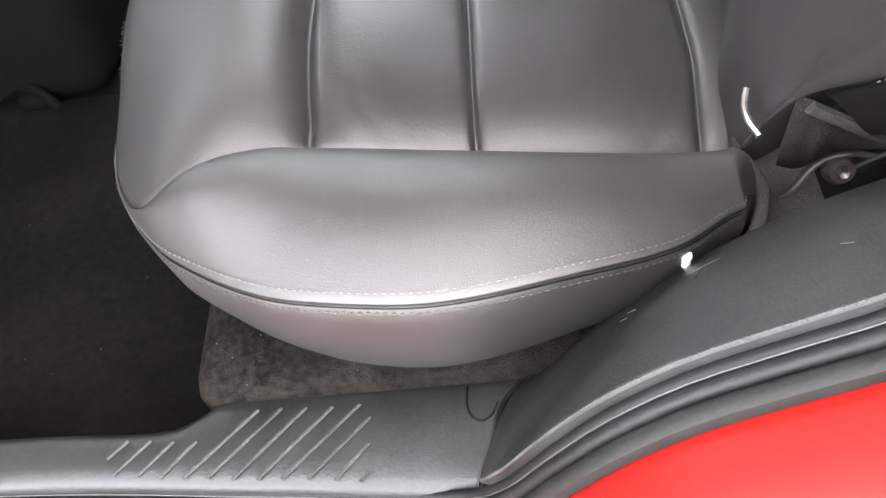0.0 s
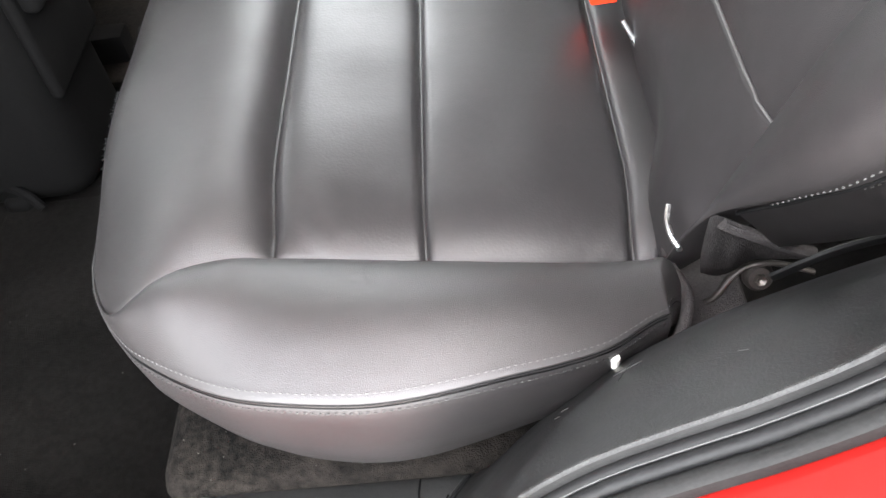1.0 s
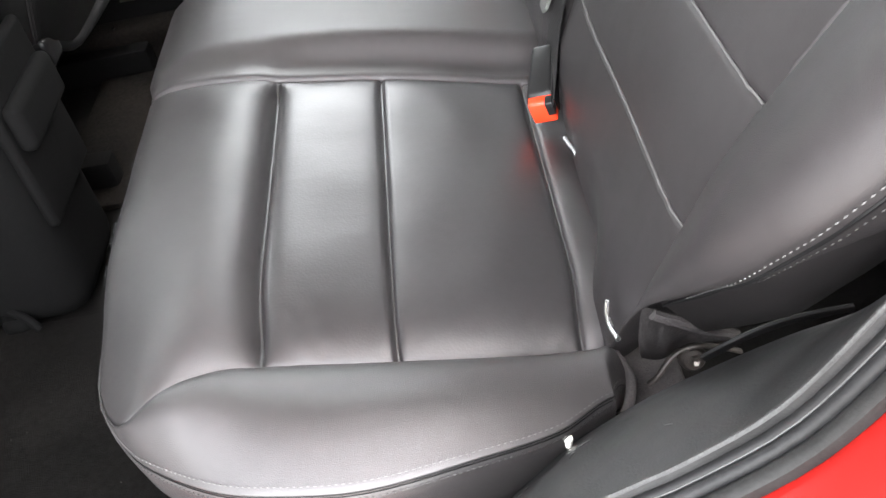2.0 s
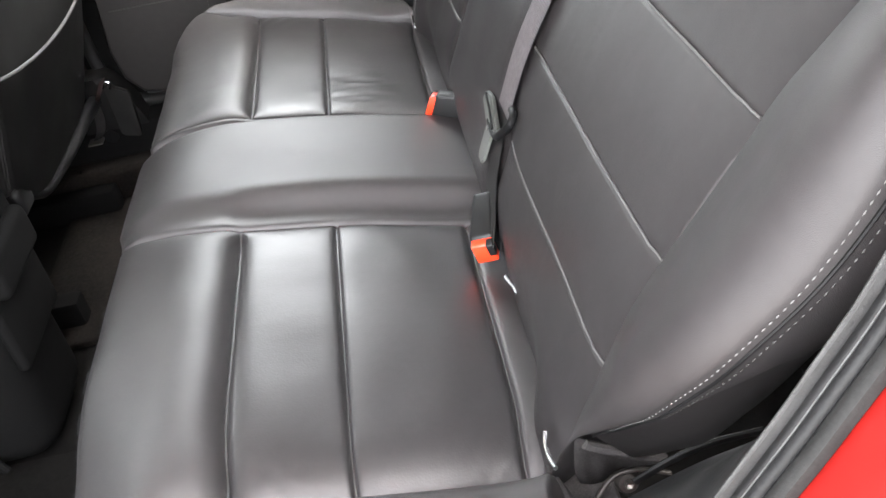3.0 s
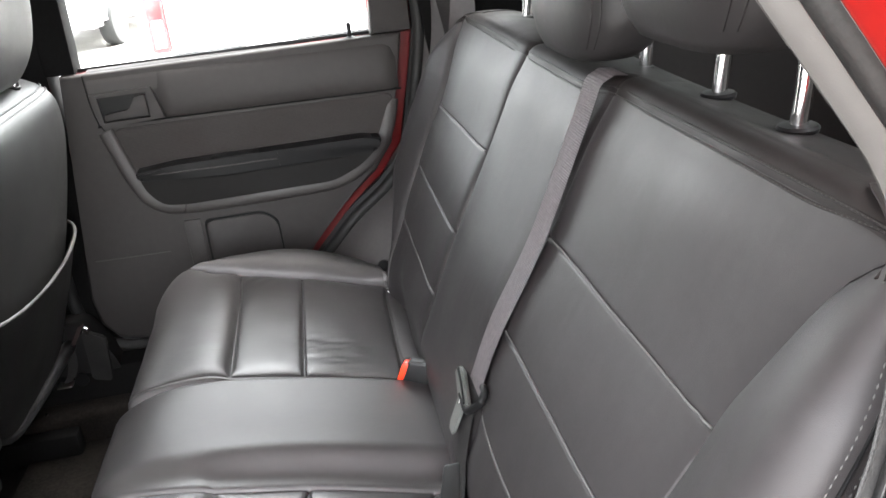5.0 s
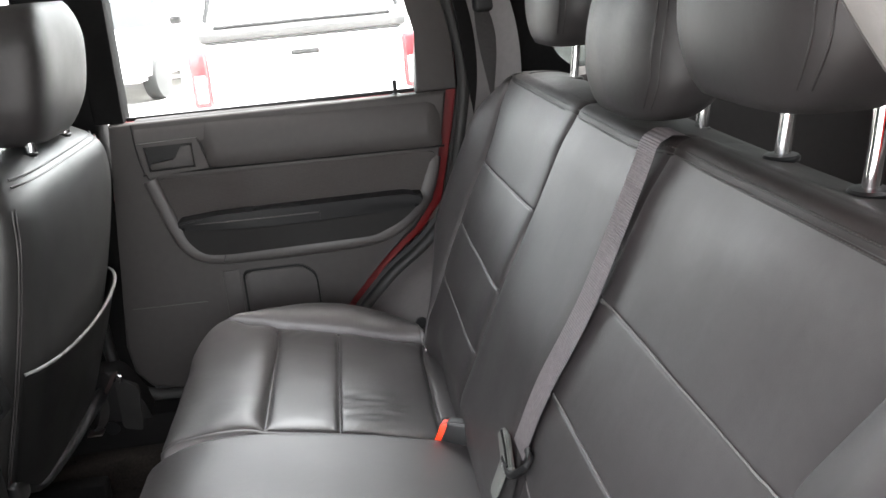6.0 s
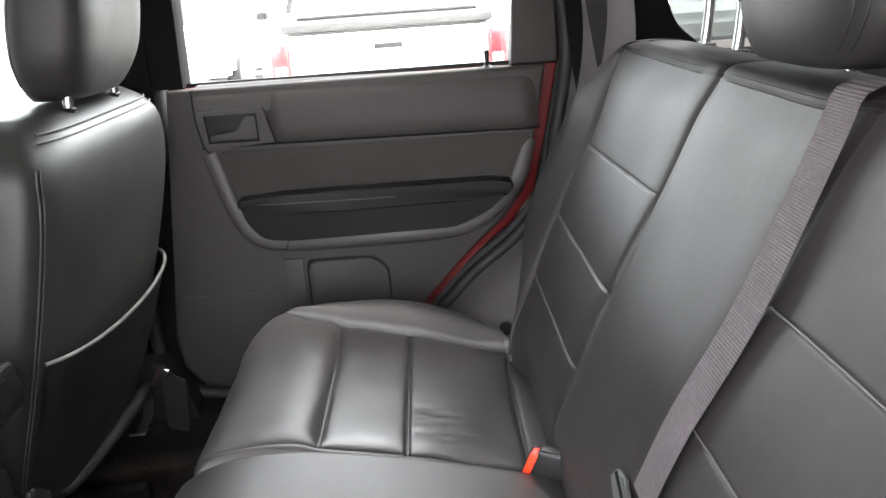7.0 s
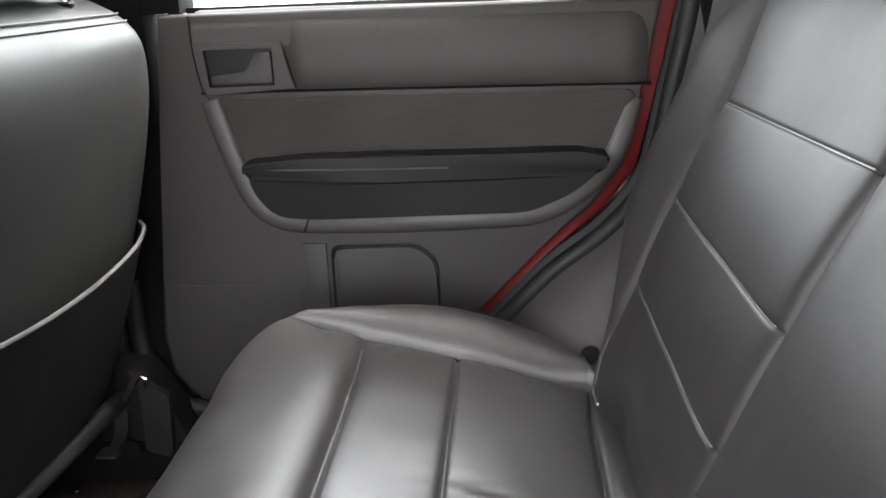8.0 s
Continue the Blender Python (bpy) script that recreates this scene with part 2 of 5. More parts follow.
def rounded(pts, r=0.02, n=5):
    """An outline with its corners rounded."""
    out = []
    m = len(pts)
    for i in range(m):
        p, a, b = Vector(pts[i]), Vector(pts[i - 1]), Vector(pts[(i + 1) % m])
        u, w = a - p, b - p
        k = min(r, u.length * 0.45, w.length * 0.45)
        s, e = p + u.normalized() * k, p + w.normalized() * k
        for j in range(n + 1):
            t = j / n
            out.append(tuple(s * (1 - t) ** 2 + p * 2 * t * (1 - t) + e * t * t))
    return out


def lathe(profile, centre, axis="y", sides=32):
    """A turned solid: profile of (radius, along)."""
    bm = bmesh.new()
    rings = []
    for r, h in profile:
        ring = []
        for k in range(sides):
            a = 2 * math.pi * k / sides
            c, s = r * math.cos(a), r * math.sin(a)
            q = {"y": (c, h, s), "x": (h, c, s), "z": (c, s, h)}[axis]
            ring.append(bm.verts.new(Vector(centre) + Vector(q)))
        rings.append(ring)
    for A, B in zip(rings, rings[1:]):
        for k in range(sides):
            bm.faces.new((A[k], A[(k + 1) % sides], B[(k + 1) % sides], B[k]))
    bm.faces.new(rings[0])
    bm.faces.new(rings[-1][::-1])
    return bm


def stitches(pts, length, gap, r, lift=(0, 0, 0)):
    """Short threads in a row along a path."""
    bm = bmesh.new()
    d, nxt = 0.0, 0.0
    for a, b in zip(pts, pts[1:]):
        seg = (b - a).length
        if seg < 1e-6:
            continue
        t = (b - a) / seg
        while nxt < d + seg:
            p = a + t * (nxt - d) + Vector(lift)
            q = p + t * length
            m = (p + q) / 2
            s = t.cross(Vector((0, 0, 1)))
            s = s.normalized() if s.length > 1e-3 else Vector((1, 0, 0))
            w = s.cross(t)
            ends = [bm.verts.new(p), bm.verts.new(q)]
            mid = [bm.verts.new(m + s * r * math.cos(k * math.pi / 2) + w * r * math.sin(k * math.pi / 2)) for k in range(4)]
            for k in range(4):
                bm.faces.new((ends[0], mid[k], mid[(k + 1) % 4]))
                bm.faces.new((ends[1], mid[(k + 1) % 4], mid[k]))
            nxt += length + gap
        d += seg
    return bm


def lerp_table(table, v):
    """A smooth value from a table of (place, value)."""
    xs = [a for a, _ in table]
    ys = [b for _, b in table]
    if v <= xs[0]:
        return ys[0]
    if v >= xs[-1]:
        return ys[-1]
    for i in range(len(xs) - 1):
        if xs[i] <= v <= xs[i + 1]:
            h = xs[i + 1] - xs[i]
            t = (v - xs[i]) / h
            m0 = (ys[i + 1] - ys[max(0, i - 1)]) / (xs[i + 1] - xs[max(0, i - 1)])
            m1 = (ys[min(len(ys) - 1, i + 2)] - ys[i]) / (xs[min(len(xs) - 1, i + 2)] - xs[i])
            return ((2 * t ** 3 - 3 * t * t + 1) * ys[i] + (t ** 3 - 2 * t * t + t) * h * m0
                    + (-2 * t ** 3 + 3 * t * t) * ys[i + 1] + (t ** 3 - t * t) * h * m1)
    return ys[-1]


def lines(lo, hi, step, seams):
    """Grid lines from lo to hi, denser round the seams."""
    out = {round(lo + (hi - lo) * i / max(1, round((hi - lo) / step)), 5) for i in range(round((hi - lo) / step) + 1)}
    near = set()
    for s in seams:
        out = {o for o in out if abs(o - s) > 0.0075}
        near |= {round(s + d, 5) for d in (-0.0075, -0.0045, -0.0026, -0.0013, 0, 0.0013, 0.0026, 0.0045, 0.0075) if lo <= s + d <= hi}
    return sorted(out | near)


def ease(a, b, v):
    t = min(1.0, max(0.0, (v - a) / (b - a)))
    return t * t * (3 - 2 * t)


def groove(d, depth=0.0032, w=0.0022):
    return -depth * math.exp(-(d / w) ** 2)


# ---- ground and surroundings ----
bm = bmesh.new()
bmesh.ops.create_grid(bm, x_segments=40, y_segments=40, size=400)
ground = part("ground", bm, ASPHALT, None, smooth=False)
tagged(ground, "pale sunlit asphalt of a car yard", "ground", kind="structure")

# ---- car shell ----
car = base("car_body", (0, 0, 0.45), "red sport utility car body with its near rear door open", "car body", kind="structure")

# near rear door opening: the edge that the rubber seal follows
OPEN = [(-1.0, -0.610, 0.655), (-0.60, -0.612, 0.655), (-0.32, -0.617, 0.655), (-0.15, -0.630, 0.655), (-0.04, -0.642, 0.660), (-0.008, -0.658, 0.705),
        (0.02, -0.668, 0.765), (0.046, -0.670, 0.803), (0.079, -0.670, 0.832), (0.118, -0.670, 0.853), (0.150, -0.671, 0.871), (0.190, -0.675, 0.908),
        (0.222, -0.680, 0.968), (0.243, -0.680, 1.006), (0.270, -0.680, 1.060), (0.292, -0.680, 1.130), (0.298, -0.680, 1.205), (0.286, -0.680, 1.250),
        (0.258, -0.680, 1.293), (0.232, -0.680, 1.330), (0.19, -0.672, 1.40), (0.13, -0.645, 1.49), (0.05, -0.605, 1.545), (-0.2, -0.575, 1.57), (-1.0, -0.575, 1.57)]
edge = smooth_path(OPEN, 0.012)


def edge_normals(pts):
    """Unit normals in the x-z plane that point out of the opening."""
    out = []
    for i in range(len(pts)):
        t = pts[min(i + 1, len(pts) - 1)] - pts[max(i - 1, 0)]
        n = Vector((t.z, 0, -t.x))
        out.append(n.normalized())
    return out


def sweep(pts, section, bm=None):
    """A band along pts: section of (outward from the opening, along y)."""
    nn = edge_normals(pts)
    return loft([[p + n * o + Vector((0, y, 0)) for o, y in section] for p, n in zip(pts, nn)], bm)


TURN = next(i for i, p in enumerate(edge) if p.z > 1.20 and p.x > 0)
edge_low, edge_top = edge[:TURN + 1], edge[TURN:]
edge_rear = [p for p in edge_low if p.x > -0.017]
part("trim_edge", sweep(edge_rear, [(0.012, 0.006), (0.002, 0.0040), (-0.0004, 0.0020), (0.0004, 0.0004), (0.004, -0.0004), (0.008, -0.0006)]), SCUFFED, car, "scuffed grey plastic trim edge")
part("worn_edge", sweep(edge_rear, [(0.0004, 0.0038), (-0.0006, 0.0026), (-0.0008, 0.0018), (-0.0002, 0.0008)]), WORN, car, "pale worn line along the trim edge")
part("door_seal", sweep(edge_low, [(0.009, 0.0015), (0.0058, 0.0004), (0.0044, -0.0016), (0.0044, -0.0038), (0.0052, -0.0054), (0.0060, -0.0060)]), RUBBER, car, "smooth black rubber door seal")
part("seal_bead", tube([p + n * 0.0050 + Vector((0, -0.0058, 0)) for p, n in zip(edge_low, edge_normals(edge_low))], 0.0004, 6, up=(0, 1, 0)), BEAD, car, "thin pale bead")
part("door_seal", sweep(edge_low, [(0.0062, -0.0058), (0.0054, -0.0066), (0.0044, -0.0085), (0.0046, -0.0108), (0.0060, -0.0124), (0.0095, -0.0132)]), RIBBED, car, "ribbed black rubber seal lip")
part("seal_lip", sweep(edge_low, [(0.0105, -0.0128), (0.0070, -0.0138), (0.0056, -0.0158), (0.0056, -0.0195), (0.0072, -0.0222), (0.0125, -0.0235)]), RUBBER_GREY, car, "worn grey rubber lip")
# upper edge in a pale material: the sky's sheen is put into colour
part("pillar_edge", sweep(edge_top, [(0.012, 0.006), (0.003, 0.0042), (0.0, 0.0015), (0.0008, -0.003), (0.003, -0.008), (0.006, -0.0125)]), PILLAR, car, "smooth pillar edge, sky sheen in its pale colour")
part("door_seal", sweep(edge_top, [(0.009, -0.0115), (0.0060, -0.0130), (0.0052, -0.0160), (0.0056, -0.0200), (0.0080, -0.0230), (0.0125, -0.0240)]), RUBBER_GREY, car, "rubber door seal, highlights in its grey")
part("door_jamb", sweep(edge, [(0.014, -0.021), (0.010, -0.034), (0.016, -0.070), (0.030, -0.105), (0.042, -0.135), (0.05, -0.165), (0.075, -0.185), (0.12, -0.192)]), RED, car, "glossy red painted door jamb")

# outer side panel behind and below the opening
nn = edge_normals(edge)
rows = []
for p, n in zip(edge, nn):
    rows.append([p + n * 0.12 + Vector((0, -0.192, 0)), p + n * 0.22 + Vector((0, -0.19, 0)), p + n * 0.40 + Vector((0, -0.17, 0))])
part("side_panel", loft(rows), RED, car)

# wheelhouse trim between the opening and the seat
pairs = [((0.0125, -0.5733, 0.658), (-0.0163, -0.6454, 0.666)), ((0.018, -0.566, 0.650), (-0.002, -0.661, 0.718)), ((0.031, -0.556, 0.645), (0.020, -0.668, 0.765)), ((0.060, -0.555, 0.684), (0.046, -0.670, 0.803)),
         ((0.104, -0.555, 0.735), (0.079, -0.670, 0.832)), ((0.158, -0.555, 0.775), (0.118, -0.670, 0.853)), ((0.199, -0.556, 0.797), (0.150, -0.671, 0.871)), ((0.240, -0.565, 0.825), (0.190, -0.675, 0.908)),
         ((0.285, -0.590, 0.870), (0.222, -0.680, 0.968)), ((0.320, -0.610, 0.940), (0.243, -0.680, 1.006)), ((0.345, -0.625, 1.020), (0.270, -0.680, 1.060)), ((0.360, -0.635, 1.120), (0.292, -0.680, 1.130)),
         ((0.365, -0.640, 1.200), (0.298, -0.680, 1.205)), ((0.360, -0.640, 1.270), (0.286, -0.680, 1.250)), ((0.335, -0.640, 1.330), (0.258, -0.680, 1.293)), ((0.310, -0.640, 1.380), (0.232, -0.680, 1.330)),
         ((0.270, -0.640, 1.450), (0.190, -0.672, 1.400)), ((0.200, -0.640, 1.550), (0.130, -0.660, 1.490))]


def even(pts, k=6):
    """k smooth points between each pair of neighbours."""
    p = [Vector(q) for q in pts]
    out = []
    for i in range(len(p) - 1):
        a, b, c = (p[i - 1] if i else p[0] * 2 - p[1]), p[i], p[i + 1]
        d = p[i + 2] if i + 2 < len(p) else p[-1] * 2 - p[-2]
        for j in range(k):
            t = j / k
            out.append(0.5 * ((2 * b) + (c - a) * t + (2 * a - 5 * b + 4 * c - d) * t * t + (3 * b - a - 3 * c + d) * t ** 3))
    return out + [p[-1]]


ri, ro = even([a for a, _ in pairs]), even([Vector(b) + Vector((0, 0.003, 0)) for _, b in pairs])
rows = []
for a, b in zip(ri, ro):
    row = []
    for k in range(13):
        t = k / 12
        q = a.lerp(b, t)
        bulge = math.sin(math.pi * t) * 0.006 - 0.010 * math.exp(-(t / 0.04) ** 2)
        row.append(q + Vector((-0.5, 0.0, 0.85)) * bulge)
    rows.append(row)
part("pillar_trim", loft(rows[54:]), PILLAR, car, "pale grey plastic pillar trim")
dog = part("wheelhouse_trim", loft(rows[:55]), SCUFFED, car, "scratched dark grey plastic wheelhouse trim")
# scratched cross and small scuffs on it
for i0, t0, i1, t1 in ((25.9, 0.22, 25.3, 0.42), (24.8, 0.30, 26.6, 0.285), (33.5, 0.62, 34.3, 0.64), (21.0, 0.35, 21.6, 0.37), (20.5, 0.40, 21.0, 0.42)):
    pts = []
    for k in range(9):
        u, t = i0 + (i1 - i0) * k / 8, t0 + (t1 - t0) * k / 8
        j = int(u)
        a, c = rows[j][int(t * 12)].lerp(rows[j][int(t * 12) + 1], t * 12 % 1), rows[j + 1][int(t * 12)].lerp(rows[j + 1][int(t * 12) + 1], t * 12 % 1)
        pts.append(a.lerp(c, u - j) + Vector((-0.0002, 0, 0.0003)))
    part("scratch", tube(pts, 0.0002, 5), BEAD, dog, "pale scratch")

# sill plate with diagonal ribs, near side
SILL_Z = 0.660


def sill_inner(x):
    return lerp_table([(-1.0, -0.575), (-0.30, -0.588), (-0.215, -0.591), (-0.192, -0.581), (-0.178, -0.571), (-0.10, -0.572), (0.014, -0.574)], x)


def sill_outer(x):
    return lerp_table([(-1.0, -0.606), (-0.32, -0.619), (-0.15, -0.631), (-0.02, -0.643), (0.0, -0.640), (0.014, -0.60)], x)


rows = []
for i in range(121):
    x = -1.0 + 1.014 * i / 120
    yi, yo = sill_inner(x), sill_outer(x)
    row = [Vector((x, yi + 0.012, SILL_Z - 0.05)), Vector((x, yi + 0.003, SILL_Z - 0.008))]
    row += [Vector((x, yi + (yo - yi) * t, SILL_Z - 0.004 * abs(2 * t - 1) ** 4)) for t in (0, 0.1, 0.3, 0.5, 0.7, 0.9, 1.0)]
    row += [Vector((x, yo - 0.003, SILL_Z - 0.008)), Vector((x, yo - 0.004, SILL_Z - 0.03))]
    rows.append(row)
sill = part("sill_plate", loft(rows), SILL_PLASTIC, car, "scuffed grey plastic sill plate with diagonal ribs")
for x0, y0, x1, y1 in ((-0.250, -0.608, -0.238, -0.597), (-0.244, -0.619, -0.223, -0.598), (-0.228, -0.621, -0.208, -0.600), (-0.214, -0.624, -0.193, -0.601), (-0.198, -0.625, -0.155, -0.583), (-0.183, -0.626, -0.140, -0.583), (-0.167, -0.628, -0.124, -0.584), (-0.151, -0.629, -0.107, -0.585), (-0.136, -0.630, -0.090, -0.585), (-0.120, -0.631, -0.083, -0.594), (-0.103, -0.633, -0.083, -0.611), (-0.088, -0.635, -0.083, -0.629)):
    part("rib", tube(smooth_path([(x0, y0, SILL_Z + 0.0005), (x1, y1, SILL_Z + 0.0009)], 0.004), 0.0012, 6), WORN, sill)


def sill_top(x, y, lift=0.0004):
    t = (y - sill_inner(x)) / (sill_outer(x) - sill_inner(x))
    return Vector((x, y, SILL_Z - 0.004 * abs(2 * t - 1) ** 4 + lift))


hookp = smooth_path([(-0.0232, -0.5765, 0), (-0.0237, -0.5910, 0), (-0.0202, -0.5999, 0), (-0.0138, -0.6021, 0), (-0.0080, -0.5976, 0), (-0.0050, -0.5906, 0)], 0.003)
part("tab_groove", tube([sill_top(q.x, q.y, 0.0001) for q in hookp], 0.0008, 6), BLACK, sill)
gap = smooth_path([(0.0100, -0.578, 0), (0.0030, -0.5871, 0), (-0.0022, -0.5949, 0), (-0.0058, -0.6123, 0), (-0.0084, -0.6227, 0), (-0.0135, -0.6328, 0), (-0.0165, -0.642, 0)], 0.004)
part("end_gap", tube([sill_top(q.x, q.y, 0.0012) for q in gap], 0.0013, 6), BLACK, sill)
part("end_ridge", tube([sill_top(q.x - 0.0028, q.y, 0.0004) for q in gap], 0.0010, 6), SCUFFED, sill)

# painted sill under the plate, floor, riser below the seat
part("outer_sill", box(-1.3, 0.0, -0.86, -0.63, 0.36, 0.632, 0.02), TRIM_DARK, car, "dark plastic sill cladding")
part("outer_sill", box(-1.3, 0.0, 0.74, 0.90, 0.36, 0.575, 0.02), TRIM_DARK, car, "dark plastic sill cladding")
floor = part("floor", box(-1.6, 1.4, -0.63, 0.74, 0.40, 0.47, 0.01), CARPET)
tagged(floor, "dark dirty carpeted car floor", "floor", kind="structure")
riser = part("seat_riser", box(-0.200, 0.165, -0.576, 0.66, 0.47, 0.672, 0.018, 3), CARPET_PALE, car, "dusty grey carpeted ledge under the seat")

part("wheel_arch", box(0.06, 0.50, -0.65, -0.59, 0.47, 0.66, 0.01), TRIM_DARK, car)
part("wheel_arch", box(0.25, 0.60, -0.70, -0.64, 0.47, 0.84, 0.01), TRIM_DARK, car)
# roof, pillars, ends
roof = part("roof", box(-1.15, 1.30, -0.60, 0.70, 1.60, 1.66, 0.03, 3), RED, car)
ceiling = part("ceiling", box(-1.1, 1.25, -0.572, 0.70, 1.575, 1.598, 0.005), HEADLINER)
tagged(ceiling, "pale grey cloth headliner under the roof", "headliner", kind="structure")
part("a_pillar", tube(smooth_path([(-1.75, 0.72, 1.02), (-1.45, 0.71, 1.3), (-1.12, 0.69, 1.58)], 0.05), 0.045, 8), TRIM, car)
part("a_pillar", tube(smooth_path([(-1.75, -0.72, 1.02), (-1.45, -0.71, 1.3), (-1.12, -0.66, 1.58)], 0.05), 0.045, 8), TRIM, car)
part("firewall", box(-1.80, -1.72, -0.80, 0.80, 0.4, 1.02, 0.02), TRIM_DARK, car)
part("dashboard", box(-1.72, -1.28, -0.70, 0.72, 0.72, 1.02, 0.06, 4), TRIM_DARK, car)
part("front_door", box(-1.35, -0.47, 0.72, 0.84, 0.62, 1.12, 0.03), TRIM, car)
part("front_door", box(-1.35, -0.62, -0.84, -0.70, 0.62, 1.12, 0.03), TRIM, car)
part("b_pillar", box(-0.66, -0.55, -0.72, -0.62, 0.62, 1.60, 0.02), TRIM, car)
part("tailgate", box(1.26, 1.34, -0.74, 0.74, 0.45, 1.13, 0.03), TRIM, car)
part("quarter_trim", box(0.47, 1.30, 0.68, 0.86, 0.47, 1.165, 0.03), TRIM, car)
part("quarter_trim", box(0.40, 1.30, -0.84, -0.66, 0.47, 1.165, 0.03), TRIM, car)
part("cargo_floor", box(0.50, 1.28, -0.66, 0.68, 0.47, 0.70, 0.02), CARPET, car)
part("d_pillar", box(1.18, 1.32, 0.58, 0.76, 1.13, 1.60, 0.03), TRIM, car)
part("d_pillar", box(1.18, 1.32, -0.76, -0.58, 1.13, 1.60, 0.03), TRIM, car)


def pane(name, quad, mat, parent):
    bm = bmesh.new()
    a = [bm.verts.new(q) for q in quad]
    n = (Vector(quad[1]) - Vector(quad[0])).cross(Vector(quad[2]) - Vector(quad[1])).normalized() * 0.004
    b = [bm.verts.new(Vector(q) + n) for q in quad]
    bm.faces.new(a)
    bm.faces.new(b[::-1])
    for i in range(len(a)):
        bm.faces.new((a[i], b[i], b[(i + 1) % len(a)], a[(i + 1) % len(a)]))
    ob = part(name, bm, mat, parent, smooth=False)
    ob.visible_shadow = False
    return ob


pane("windscreen", [(-1.74, -0.70, 1.03), (-1.74, 0.70, 1.03), (-1.13, 0.66, 1.58), (-1.13, -0.64, 1.58)], SCREEN, car)
pane("quarter_window", [(0.47, 0.755, 1.165), (1.19, 0.755, 1.165), (1.19, 0.72, 1.58), (0.40, 0.72, 1.58)], REAR_GLASS, car)
pane("quarter_window", [(0.42, -0.755, 1.165), (1.19, -0.755, 1.165), (1.19, -0.70, 1.58), (0.36, -0.70, 1.58)], TINTED, car)
pane("rear_window", [(1.30, -0.6, 1.13), (1.30, 0.6, 1.13), (1.24, 0.56, 1.58), (1.24, -0.56, 1.58)], TINTED, car)
pane("front_door_window", [(-1.34, 0.77, 1.12), (-0.48, 0.77, 1.12), (-0.48, 0.71, 1.58), (-1.10, 0.71, 1.58)], GLASS, car)

# far pillars: b beside the front seat, c behind the rear door
part("b_pillar", slab([(-0.50, 0.60), (-0.385, 0.60), (-0.395, 1.16), (-0.40, 1.60), (-0.50, 1.60)], 0.735, 0.82, 0.006, 2), MATT_BLACK, car)
part("c_pillar", slab(rounded([(0.285, 0.75), (0.50, 0.75), (0.50, 1.16), (0.455, 1.20), (0.40, 1.38), (0.34, 1.60), (0.20, 1.60), (0.275, 1.30), (0.295, 1.10)], 0.02), 0.70, 0.80, 0.012, 3), MATT_BLACK, car)

# far seal round the closed door, greyed to carry its highlights
FAR_EDGE = [(-0.46, 0.725, 0.80), (-0.45, 0.725, 0.68), (-0.40, 0.722, 0.618), (-0.30, 0.72, 0.606), (-0.12, 0.72, 0.608), (-0.045, 0.72, 0.642), (0.052, 0.72, 0.738), (0.118, 0.72, 0.804), (0.193, 0.72, 0.863),
            (0.242, 0.722, 0.930), (0.269, 0.724, 1.05), (0.288, 0.726, 1.16), (0.280, 0.726, 1.26), (0.243, 0.725, 1.40), (0.16, 0.715, 1.54)]
far_edge = smooth_path(FAR_EDGE, 0.012)
part("door_seal", tube([p - n * 0.004 for p, n in zip(far_edge, edge_normals(far_edge))], 0.0125, 10, up=(0, 1, 0)), RUBBER_GREY, car, "rubber door seal, highlights in its grey")
part("body_flange", loft([[p - n * 0.020 + Vector((0, 0.05, 0)), p - n * 0.018 + Vector((0, 0.028, 0)), p - n * 0.004 + Vector((0, 0.018, 0)), p + n * 0.03 + Vector((0, 0.012, 0)), p + n * 0.06 + Vector((0, 0.02, 0))] for p, n in zip(far_edge, edge_normals(far_edge))]), RUBBER, car)
FAR_IN = [(-0.02, 0.60, 0.60), (0.07, 0.56, 0.66), (0.14, 0.53, 0.715), (0.23, 0.52, 0.775), (0.30, 0.55, 0.865), (0.35, 0.60, 0.99), (0.375, 0.635, 1.14), (0.375, 0.655, 1.27), (0.335, 0.67, 1.42)]
fo, fi = even(FAR_EDGE[5:14], 8), even(FAR_IN, 8)
rows = []
for a, b in zip(fi, fo):
    rows.append([a.lerp(b, k / 12) + Vector((-0.4, -0.35, 0.5)) * (0.016 * math.sin(math.pi * k / 12)) for k in range(13)])
part("wheelhouse_trim", loft(rows), HOUSING, car, "grey plastic wheelhouse trim, paled for the light on it")
part("sill_cover", loft([[Vector((x, 0.755, 0.600)), Vector((x, 0.735, 0.606)), Vector((x, 0.70, 0.606)), Vector((x, 0.665, 0.600)), Vector((x, 0.650, 0.575)), Vector((x, 0.645, 0.47))] for x in [-1.2 + 1.2 * i / 60 for i in range(61)]]), MATT_BLACK, car)

# ---- far rear door ----
door = base("door_1", (0, 0.75, 0.60), "closed rear car door with dark grey brown trim and red painted edge", "car door", kind="structure")
RIM = [(-0.372, 1.150), (-0.392, 0.95), (-0.404, 0.84), (-0.420, 0.72), (-0.412, 0.665), (-0.385, 0.632), (-0.32, 0.618), (-0.12, 0.618), (-0.058, 0.650), (0.028, 0.764), (0.096, 0.836), (0.166, 0.892),
       (0.205, 0.944), (0.233, 1.075), (0.249, 1.150)]
red_rim = [(-0.375, 1.150), (-0.400, 0.95), (-0.412, 0.84), (-0.429, 0.72), (-0.420, 0.662), (-0.389, 0.632), (-0.32, 0.620), (-0.118, 0.620), (-0.052, 0.640), (0.040, 0.752), (0.108, 0.822), (0.181, 0.879),
           (0.225, 0.937), (0.254, 1.070), (0.272, 1.150)]
